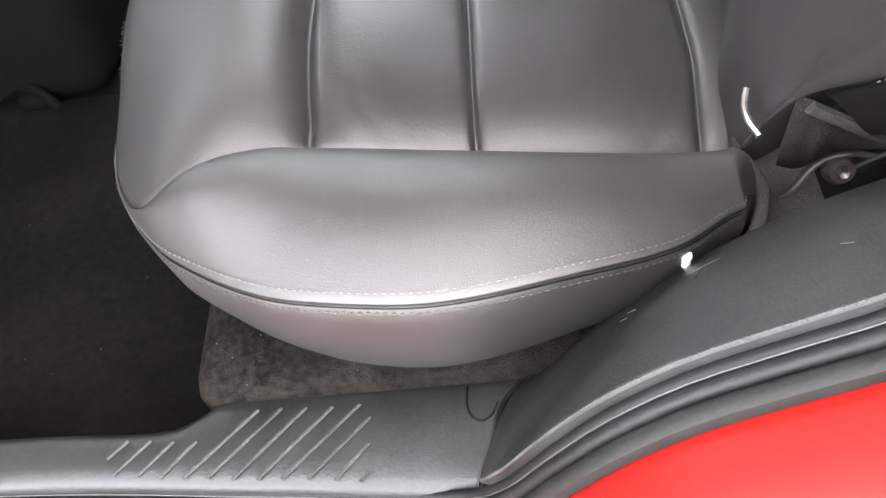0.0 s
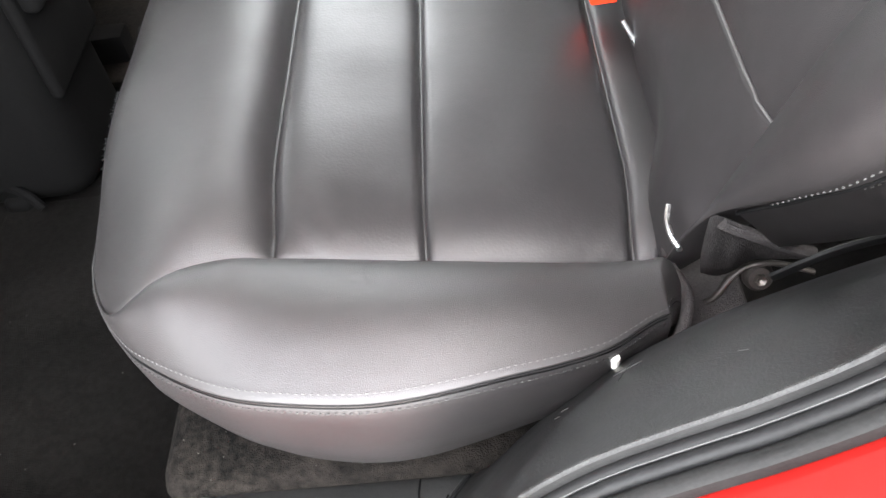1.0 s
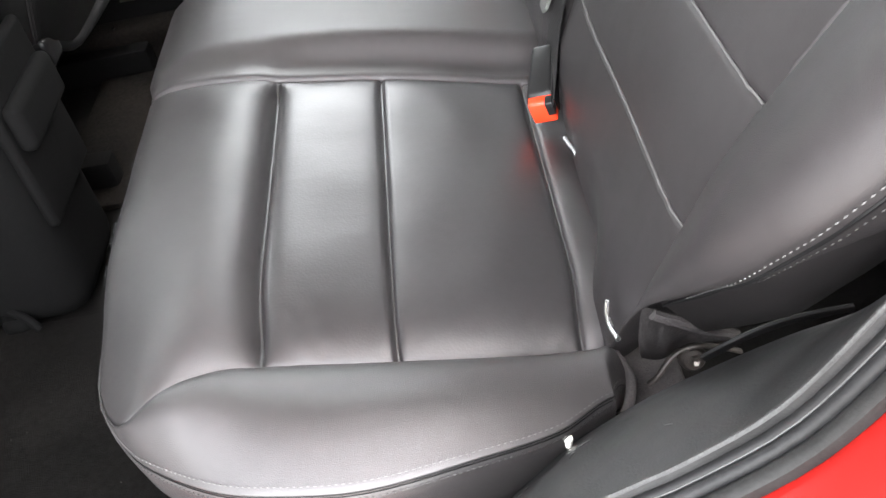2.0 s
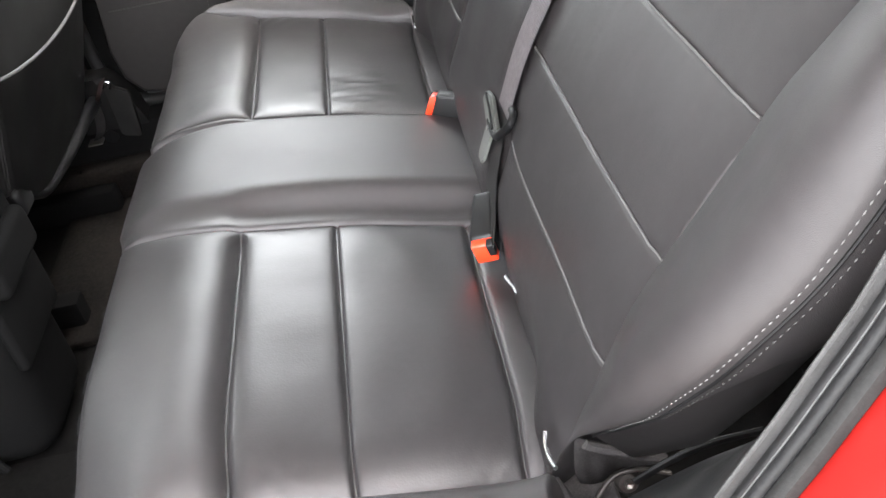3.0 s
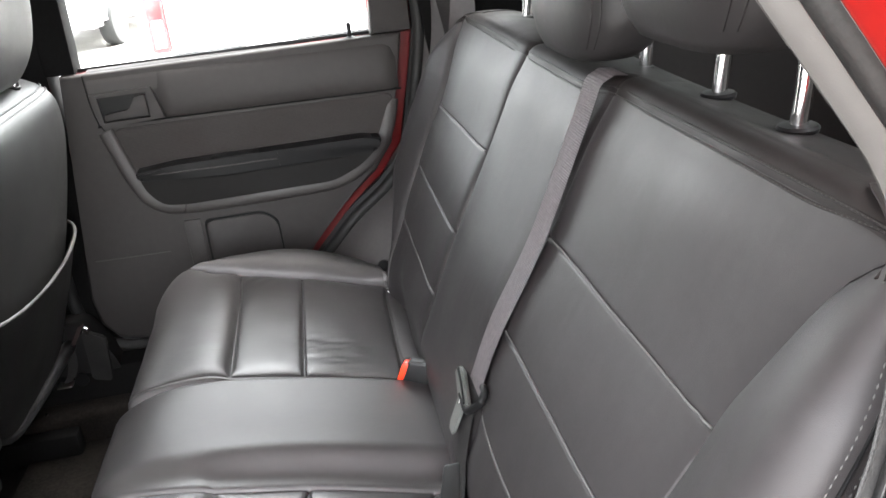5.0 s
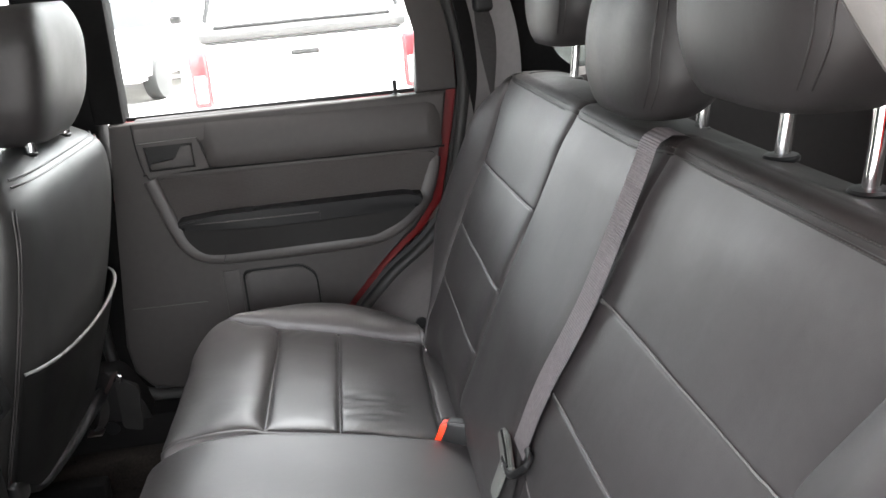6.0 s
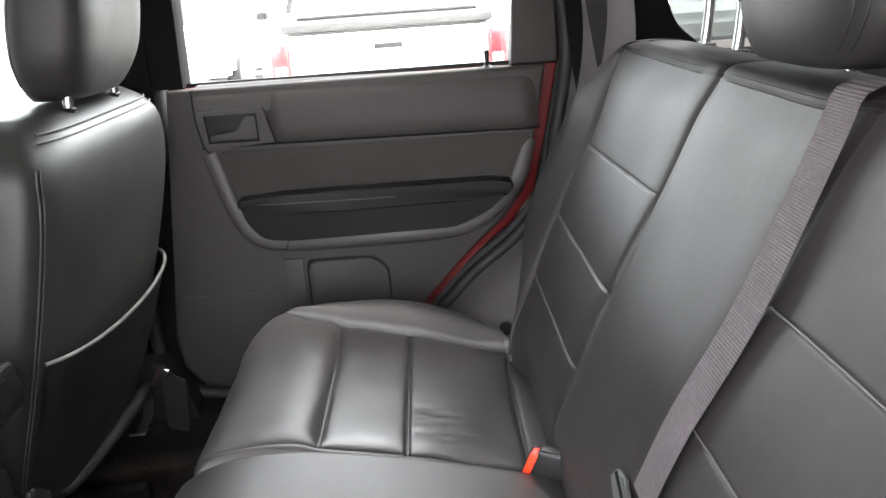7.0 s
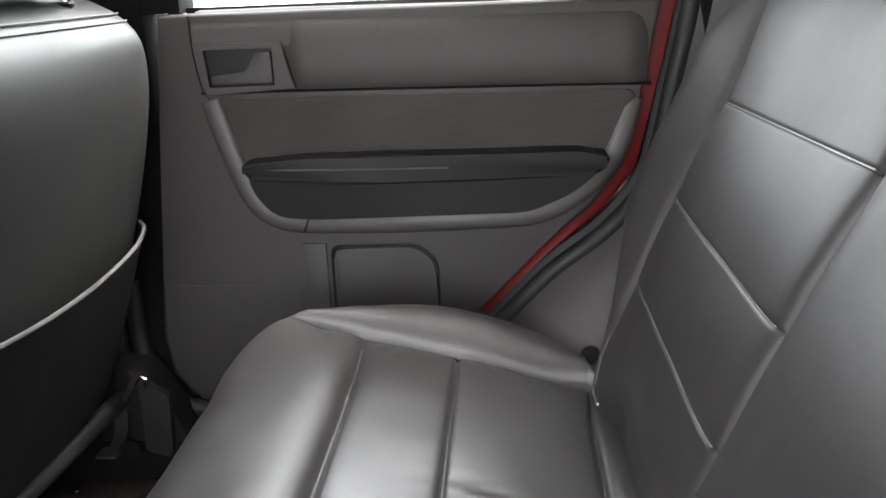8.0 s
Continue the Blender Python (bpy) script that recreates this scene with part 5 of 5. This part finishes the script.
cable = part("cable", tube(smooth_path([(0.208, -0.512, 0.748), (0.226, -0.516, 0.764), (0.244, -0.518, 0.775), (0.268, -0.520, 0.783), (0.300, -0.525, 0.790)], 0.008), 0.0022, 8, flat=1.6), BLACK)
tagged(cable, "thin black cable in the gap beside the seat hinge", "cable")
plug = part("push_clip", lathe([(0.0024, -0.004), (0.0027, 0.002), (0.0032, 0.0032), (0.0028, 0.0048), (0.0012, 0.0052)], (0.1042, -0.570, 0.7597), "z", 14), WHITE_CLIP)
tagged(plug, "small white plastic push clip on the trim edge", "trim clip")

# ---- front passenger seat, seen from behind ----
front = base("front_seat", (-0.55, 0.42, 0.60), "black leather front passenger seat with rear map pocket", "car seat")
FY = 0.43


def front_back(v, z, back):
    """v from -1 to 1 across; z the height; back: on the rear face."""
    if z < 0.80:
        # the lower edge lies higher towards the console
        low = 0.686 + 0.055 * ease(-0.55, -1.0, v)
        z = 0.80 - (0.80 - z) * (0.80 - low) / 0.20
    w = lerp_table([(0.60, 0.232), (0.75, 0.252), (0.95, 0.262), (1.08, 0.258), (1.13, 0.245), (1.172, 0.195)], z)
    x = lerp_table([(0.60, -0.490), (0.75, -0.442), (0.90, -0.395), (1.05, -0.358), (1.12, -0.353), (1.155, -0.364), (1.172, -0.386)], z)
    x -= 0.026 * abs(v) ** 6
    return Vector((x, FY + w * v, z))


zs = [0.60 + 0.572 * i / 48 for i in range(49)]
vsq = [-1 + 2 * i / 40 for i in range(41)]
bm = bmesh.new()
grid = [[bm.verts.new(front_back(v, z, True)) for v in vsq] for z in zs]
for i in range(len(zs) - 1):
    for j in range(len(vsq) - 1):
        bm.faces.new((grid[i][j], grid[i][j + 1], grid[i + 1][j + 1], grid[i + 1][j]))
loop = [grid[0][j] for j in range(len(vsq))] + [grid[i][-1] for i in range(1, len(zs))] + [grid[-1][j] for j in range(len(vsq) - 2, -1, -1)] + [grid[i][0] for i in range(len(zs) - 2, 0, -1)]
co = [q.co.copy() for q in loop]
prev, n = loop, len(co)
for dx, g in ((-0.012, 0.004), (-0.03, 0.006), (-0.08, 0.004), (-0.14, -0.004), (-0.16, -0.02)):
    ring = []
    for q in co:
        o = Vector((0, q.y - FY, (q.z - 0.9) * 0.5))
        ring.append(bm.verts.new(q + Vector((dx, 0, 0)) + o.normalized() * g))
    for i in range(n):
        bm.faces.new((prev[i], prev[(i + 1) % n], ring[(i + 1) % n], ring[i]))
    prev = ring
bm.faces.new(prev)
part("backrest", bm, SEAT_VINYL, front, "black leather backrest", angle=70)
# map pocket with a piped, sagging mouth
rows = []
for i in range(25):
    z = 0.62 + 0.29 * i / 24
    rows.append([front_back(-0.90 + 1.82 * k / 30, z - 0.010 - 0.012 * math.sin(math.pi * k / 30) * (i / 24), True) + Vector((0.003 + (0.010 + 0.014 * (i / 24)) * math.sin(math.pi * k / 30) ** 0.6, 0, 0)) for k in range(31)])
bm = loft(rows)
bmesh.ops.solidify(bm, geom=bm.faces[:], thickness=0.003)
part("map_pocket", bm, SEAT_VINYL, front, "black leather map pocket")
part("piping", tube([q + Vector((0.001, 0, 0.001)) for q in rows[-1]], 0.0026, 8), PIPING, front, "grey piping on the pocket mouth")
for o in (0.0, 0.012):
    part("seam", tube([front_back(-0.93, z, True) + Vector((0.0012, -o, 0)) for z in zs[2:-4]], 0.0012, 6), LEATHER_BACK, front)
    part("seam", tube([front_back(-0.93 + 1.86 * k / 30, 1.148 + o * 0.7, True) + Vector((0.001, 0, 0.001)) for k in range(31)], 0.0012, 6), LEATHER_BACK, front)
# matt black here stands for the shade beneath the seat
part("seat_base", box(-0.98, -0.56, 0.20, 0.66, 0.56, 0.76, 0.05, 4), MATT_BLACK, front, "seat underside blackened for its shade")
part("lower_frame", tube(smooth_path([(-0.470, 0.238, 0.716), (-0.464, 0.27, 0.699), (-0.461, 0.31, 0.684), (-0.461, 0.44, 0.671), (-0.461, 0.56, 0.666), (-0.461, 0.655, 0.661)], 0.02), 0.0125, 10), BUCKLE_BLACK, front, "dark plastic frame cover")
part("frame_cap", box(-0.500, -0.452, 0.194, 0.244, 0.698, 0.742, 0.010, 3), BUCKLE_BLACK, front, "dark plastic end of the frame cover")
part("rail", box(-0.98, -0.46, 0.215, 0.255, 0.47, 0.525, 0.008), MATT_BLACK, front)
part("rail", box(-0.98, -0.46, 0.555, 0.595, 0.47, 0.525, 0.008), MATT_BLACK, front)
headrest(FY, 0.27, -0.405, 1.182, "black leather front headrest on chrome posts", "front headrests", True, 0.085, -0.392, 0.055, 1.172)

# near front seat: only its rail ends and lower shell come into view
driver = base("front_seat", (-0.90, -0.40, 0.60), "black leather driver seat moved well forward", "car seat")
# base and back drawn black: the deep footwell shade is their colour
part("seat_base", box(-1.32, -0.90, -0.62, -0.16, 0.56, 0.76, 0.05, 4), BLACK, driver, "seat shell blackened for footwell shade")
part("backrest", box(-1.0, -0.84, -0.64, -0.16, 0.70, 1.20, 0.05, 4), BLACK, driver, "rear shell blackened for footwell shade")
# out of view; added to hold back light from the windscreen
headrest(-0.40, 0.27, -0.90, 1.245, "unseen black leather driver headrest on chrome posts, blocks light", "front headrests", True, 0.085, -0.895)
part("rail", box(-1.28, -0.66, -0.20, -0.16, 0.47, 0.52, 0.008), MATT_BLACK, driver)
part("rail", box(-1.28, -0.66, -0.60, -0.56, 0.47, 0.52, 0.008), MATT_BLACK, driver)

# ---- centre console ----
console = base("centre_console", (-0.6, 0.02, 0.47), "dark plastic centre console between the front seats", "console")
part("body", box(-1.10, -0.435, -0.072, 0.122, 0.47, 0.890, 0.05, 5), MATT_BLACK, console)
LID = [(-0.070, 0.889), (0.119, 0.889), (0.127, 0.891), (0.131, 0.897), (0.118, 0.933), (0.112, 0.939), (0.104, 0.941), (-0.055, 0.941), (-0.066, 0.935), (-0.077, 0.897)]
bm = loft([[Vector((x, 0.026 + (y - 0.026) * k, 0.915 + (z - 0.915) * k)) for y, z in LID] for x, k in ((-0.96, 0.96), (-0.95, 1.0), (-0.406, 1.0), (-0.4015, 0.985), (-0.400, 0.95))], None, True)
ends = sorted((e for e in bm.edges if e.is_boundary), key=lambda e: e.verts[0].co.x)
bmesh.ops.edgeloop_fill(bm, edges=ends[:len(LID)])
bmesh.ops.edgeloop_fill(bm, edges=ends[len(LID):])
lid = part("lid", bm, BLACK, console, "black console lid with pale edge lines")
part("lid_edge", tube([Vector((-0.4035, y, z)) for y, z in LID[4:8]], 0.0016, 6), TRIM, lid, "pale edge line")
part("lid_edge", tube([Vector((-0.4035, y, z)) for y, z in LID[3::-1]], 0.0013, 6), TRIM, lid, "pale edge line")
part("end_recess", box(-0.4008, -0.3985, 0.030, 0.092, 0.898, 0.930, 0.0011), MATT_BLACK, lid, "dark recess in the lid's end")
part("rear_panel", box(-0.438, -0.422, -0.055, 0.105, 0.62, 0.825, 0.0078, 4), MATT_BLACK, console)
part("track_lever", tube(smooth_path([(-0.575, -0.075, 0.505), (-0.545, -0.066, 0.515), (-0.515, -0.080, 0.512), (-0.500, -0.088, 0.495)], 0.008), 0.006, 8), MATT_BLACK, driver, "black seat track lever")
part("track_cap", box(-0.560, -0.520, -0.075, -0.045, 0.472, 0.500, 0.013, 4), MATT_BLACK, driver, "black plastic track end")
part("cup_tray", box(-0.426, -0.402, -0.045, 0.095, 0.72, 0.78, 0.0115, 4), MATT_BLACK, console)

# floor mat and small trim at the far footwell
mat = part("floor_mat", box(-0.56, -0.215, -0.545, -0.06, 0.470, 0.482, 0.005), CARPET)
tagged(mat, "worn black carpet floor mat with dirty edges", "floor mat", "floor mats")
# far mat in the paler carpet, brightening the far footwell by colour
mat2 = part("floor_mat", box(-0.56, -0.215, 0.17, 0.62, 0.470, 0.482, 0.005), CARPET_PALE)
tagged(mat2, "black carpet floor mat in the far footwell", "floor mat", "floor mats")
FELT_DARK = material("grey_felt_flap", (0.017, 0.0166, 0.0162), 0.95, vary=0.3, scale=30, bump=0.5, bump_scale=1000, spec=0.1)
STRAP = material("strap_cloth", (0.026, 0.012, 0.011), 0.7, vary=0.3, scale=60)
low = base("b_pillar_trim", (-0.45, 0.70, 0.56), "grey lower pillar trim with folded belt anchor", "pillar trim")
part("cover", slab(rounded([(-0.50, 0.48), (-0.36, 0.48), (-0.385, 0.62), (-0.43, 0.70), (-0.50, 0.70)], 0.02), 0.662, 0.72, 0.012, 3), TRIM_DARK, low)
part("carpet_flap", slab(rounded([(-0.432, 0.690), (-0.392, 0.668), (-0.398, 0.577), (-0.434, 0.587)], 0.006), 0.648, 0.661, 0.003, 2), FELT_DARK, low, "grey carpet flap beside the anchor")
part("anchor_plate", box(-0.498, -0.470, 0.632, 0.662, 0.584, 0.588, 0.0015), STEEL, low, "dull steel anchor plate")
part("anchor_loop", tube(smooth_path([(-0.4300, 0.640, 0.688), (-0.4220, 0.640, 0.700), (-0.4165, 0.641, 0.697), (-0.4195, 0.642, 0.684)], 0.004), 0.0026, 8), CHROME, low, "small bright steel loop")
part("strap", ribbon(smooth_path([(-0.427, 0.642, 0.704), (-0.438, 0.640, 0.685), (-0.452, 0.641, 0.665), (-0.463, 0.645, 0.650)], 0.006), 0.016, (1, 0, 0.55)), STRAP, low, "dark red brown folded strap")
part("belt_end", ribbon(smooth_path([(-0.460, 0.646, 0.655), (-0.460, 0.643, 0.628), (-0.468, 0.644, 0.605), (-0.482, 0.648, 0.588)], 0.006), 0.020, (1, 0, 0.25)), WEB_SHADED, low, "belt end folded under the anchor, shade in its colour")
part("anchor_bolt", lathe([(0.008, 0.010), (0.009, 0.007), (0.009, 0.0), (0.014, -0.001), (0.014, -0.003)], (-0.452, 0.6455, 0.592), "y", 12), BLACK, low, "dull bolt head")
ledge = part("sill_carpet", box(-0.95, -0.205, 0.600, 0.661, 0.465, 0.545, 0.014, 3), CARPET_PALE, car, "paler carpet along the far sill")
part("trim_screw", lathe([(0.0028, 0.003), (0.0042, 0.0018), (0.0045, -0.001)], (-0.523, 0.614, 0.5455), "z", 10), CHROME, ledge, "small bright screw head")

# far shoulder belt at the c pillar
sb = base("shoulder_belt", (0.33, 0.68, 1.26), "grey shoulder belt hanging from the pillar", "seat belt")
part("guide", box(0.305, 0.360, 0.672, 0.700, 1.285, 1.325, 0.010, 3), BLACK, sb)
part("webbing", ribbon(smooth_path([(0.330, 0.680, 1.31), (0.330, 0.672, 1.25), (0.345, 0.668, 1.15), (0.365, 0.664, 1.02)], 0.02), 0.046, (1, 0, 0.1)), WEB_SHADED, sb)


# ---- vehicles outside ----
def wheel(parent, x, y, r, w, axis):
    t = part("wheel", lathe([(r * 0.62, -w / 2), (r * 0.93, -w / 2), (r, -w * 0.35), (r, w * 0.35), (r * 0.93, w / 2), (r * 0.62, w / 2)], (x, y, r), axis, 36), TYRE, parent, "black tyre")
    for s in (-1, 1):
        part("rim", lathe([(r * 0.60, s * w * 0.46), (r * 0.56, s * w * 0.40), (r * 0.20, s * w * 0.36), (r * 0.05, s * w * 0.42)], (x, y, r), axis, 24), ALLOY, t, "grey alloy rim")


truck = base("pickup_truck", (-0.17, 5.3, 0), "white pickup truck with closed tailgate and bed cover", "pickup truck")
TX, TY = -0.17, 5.35
part("bed", box(TX - 0.86, TX + 0.86, TY + 0.03, TY + 1.9, 0.50, 1.045, 0.05, 3), WHITE, truck)
tg = part("tailgate", box(TX - 0.66, TX + 0.66, TY, TY + 0.06, 0.58, 1.04, 0.02, 3), WHITE, truck)
part("handle", box(TX - 0.11, TX + 0.11, TY - 0.012, TY + 0.01, 0.905, 0.975, 0.008, 2), WHITE, tg, "recessed handle")
part("handle_slot", box(TX - 0.095, TX + 0.095, TY - 0.020, TY, 0.915, 0.950, 0.006), RUBBER, tg, "dark pull handle")
for z in (0.595, 1.030):
    part("gap", box(TX - 0.655, TX + 0.655, TY - 0.003, TY + 0.01, z, z + 0.010, 0.002), RUBBER, tg, "dark tailgate gap")
part("plate", box(TX - 0.17, TX + 0.17, TY - 0.10, TY - 0.09, 0.60, 0.74, 0.004), WHITE_CLIP, truck, "pale number plate")
part("bumper", box(TX - 0.85, TX + 0.85, TY - 0.10, TY + 0.05, 0.42, 0.56, 0.03, 3), ALLOY, truck, "chrome bumper")
for s in (-1, 1):
    lamp = part("tail_lamp", box(TX + min(s * 0.665, s * 0.79), TX + max(s * 0.665, s * 0.79), TY - 0.004, TY + 0.10, 0.62, 0.99, 0.025, 4), LAMP_RED, truck, "red tail lamp")
    part("clear_lens", box(TX + min(s * 0.685, s * 0.765), TX + max(s * 0.685, s * 0.765), TY - 0.010, TY + 0.02, 0.65, 0.84, 0.015, 3), LAMP_CLEAR, lamp, "clear reversing lens")
    wheel(truck, TX + s * 0.72, TY + 0.85, 0.36, 0.24, "x")
    wheel(truck, TX + s * 0.72, TY + 3.9, 0.36, 0.24, "x")
part("bed_cover", box(TX - 0.70, TX + 0.70, TY - 0.01, TY + 1.85, 1.05, 1.105, 0.012), BED_COVER, truck, "grey bed cover")
shell = bmesh.new()
ra = [shell.verts.new((TX + s * w, y, z)) for s, w, y, z in ((-1, 0.69, TY + 0.12, 1.107), (1, 0.69, TY + 0.12, 1.107), (1, 0.58, TY + 0.30, 1.56), (-1, 0.58, TY + 0.30, 1.56))]
rb = [shell.verts.new((q.co.x, TY + 1.9, q.co.z)) for q in ra]
shell.faces.new(ra)
shell.faces.new(rb[::-1])
for i in range(4):
    shell.faces.new((ra[i], rb[i], rb[(i + 1) % 4], ra[(i + 1) % 4]))
bmesh.ops.bevel(shell, geom=shell.edges[:], offset=0.03, segments=2, affect="EDGES")
canopy = part("canopy", shell, WHITE, truck, "white canopy over the bed")
for s in (-1, 1):
    part("gasket", tube([Vector((TX + s * 0.655, TY + 0.112, 1.18)), Vector((TX + s * 0.60, TY + 0.20, 1.38)), Vector((TX + s * 0.56, TY + 0.285, 1.54))], 0.018, 6), RUBBER, canopy)
part("rear_door_frame", tube([Vector((TX - 0.60, TY + 0.105, 1.135)), Vector((TX, TY + 0.102, 1.138)), Vector((TX + 0.60, TY + 0.105, 1.135))], 0.014, 6), RUBBER, canopy, "dark canopy door seal")
cab = bmesh.new()
sec = [(TY + 1.9, 0.5), (TY + 5.0, 0.5), (TY + 5.0, 1.05), (TY + 3.9, 1.12), (TY + 3.3, 1.68), (TY + 2.2, 1.72), (TY + 1.95, 1.12)]
ra = [cab.verts.new((TX - (0.85 if z < 1.2 else 0.70), y, z)) for y, z in sec]
rb = [cab.verts.new((TX + (0.85 if z < 1.2 else 0.70), y, z)) for y, z in sec]
cab.faces.new(ra)
cab.faces.new(rb[::-1])
for i in range(len(sec)):
    cab.faces.new((ra[i], rb[i], rb[(i + 1) % len(sec)], ra[(i + 1) % len(sec)]))
bmesh.ops.bevel(cab, geom=cab.edges[:], offset=0.04, segments=2, affect="EDGES")
part("cab", cab, WHITE, truck)
pane("rear_window", [(TX - 0.58, TY + 1.955, 1.2), (TX + 0.58, TY + 1.955, 1.2), (TX + 0.52, TY + 2.14, 1.6), (TX - 0.52, TY + 2.14, 1.6)], DARK_GLASS, truck)


def parked_car(x, y, turn, label, scale=1.0):
    """A plain white saloon: body, cabin, windows, wheels."""
    thing = base("parked_car", (0, 0, 0), label, "car", "parked cars")
    sec = [(-2.1, 0.30), (2.1, 0.30), (2.15, 0.62), (2.0, 0.82), (0.95, 0.95), (0.25, 1.40), (-1.0, 1.42), (-1.75, 1.0), (-2.1, 0.9)]
    bm = bmesh.new()
    a = [bm.verts.new((px, -0.84 if pz < 1.1 else -0.62, pz)) for px, pz in sec]
    b = [bm.verts.new((px, 0.84 if pz < 1.1 else 0.62, pz)) for px, pz in sec]
    bm.faces.new(a)
    bm.faces.new(b[::-1])
    for i in range(len(sec)):
        bm.faces.new((a[i], b[i], b[(i + 1) % len(sec)], a[(i + 1) % len(sec)]))
    bmesh.ops.bevel(bm, geom=bm.edges[:], offset=0.07, segments=3, affect="EDGES")
    part("body", bm, WHITE, thing)
    for s in (-1, 1):
        for wx in (-1.35, 1.35):
            wheel(thing, wx, s * 0.78, 0.31, 0.20, "y")
        pane("side_window", [(-1.45, s * 0.80, 1.0), (0.72, s * 0.80, 1.0), (0.22, s * 0.665, 1.34), (-1.0, s * 0.665, 1.34)], DARK_GLASS, thing)
        m = part("mirror", box(0.55, 0.70, s * 0.86, s * 1.02, 0.98, 1.10, 0.03, 2), BLACK, thing, "black door mirror")
    pane("windscreen", [(0.92, -0.66, 0.985), (0.92, 0.66, 0.985), (0.32, 0.56, 1.375), (0.32, -0.56, 1.375)], DARK_GLASS, thing)
    part("lamp", box(2.06, 2.15, 0.50, 0.78, 0.62, 0.76, 0.02), LAMP_CLEAR, thing)
    part("lamp", box(2.06, 2.15, -0.78, -0.50, 0.62, 0.76, 0.02), LAMP_CLEAR, thing)
    part("bumper", box(2.05, 2.20, -0.80, 0.80, 0.34, 0.56, 0.05, 3), WHITE, thing)
    thing.matrix_basis = pose(x, y, 0, 0, 0, turn)
    return thing


parked_car(-3.08, 13.8, -100, "white parked saloon car beside the truck")
parked_car(-2.75, 18.3, -88, "white parked car standing further back in the yard")
parked_car(2.9, 9.0, 80, "white parked car beyond the pickup")
wall = part("yard_wall", box(-30, 30, 24, 24.3, 0, 3.2, 0.02), CONCRETE)
tagged(wall, "pale rendered wall round the car yard", "wall", kind="structure")

# lint, grit and small crumbs on carpet, sill and seat edge
rng = random.Random(11)


def flecks(spots, low, high):
    bm = bmesh.new()
    for p in spots:
        r = rng.uniform(low, high)
        a = rng.uniform(0, 6.28)
        d = Vector((math.cos(a), math.sin(a), 0.25 * rng.uniform(-1, 1))) * r
        s = Vector((-d.y, d.x, 0)) * rng.uniform(0.25, 0.7)
        up = Vector((0, 0, r * 0.4))
        q = [bm.verts.new(Vector(p) + o) for o in (d, s, -d, -s, up)]
        for k in range(4):
            bm.faces.new((q[k], q[(k + 1) % 4], q[4]))
        bm.faces.new(q[3::-1])
    return bm


grit = part("grit", flecks([(rng.uniform(-0.19, 0.0), rng.uniform(-0.572, -0.50), 0.6725) for _ in range(16)] + [(rng.uniform(-0.52, -0.22), rng.uniform(-0.54, -0.08), 0.4825) for _ in range(24)], 0.0004, 0.0012), LINT)
tagged(grit, "tiny pale grit and lint on the carpet", "lint", kind="stuff")
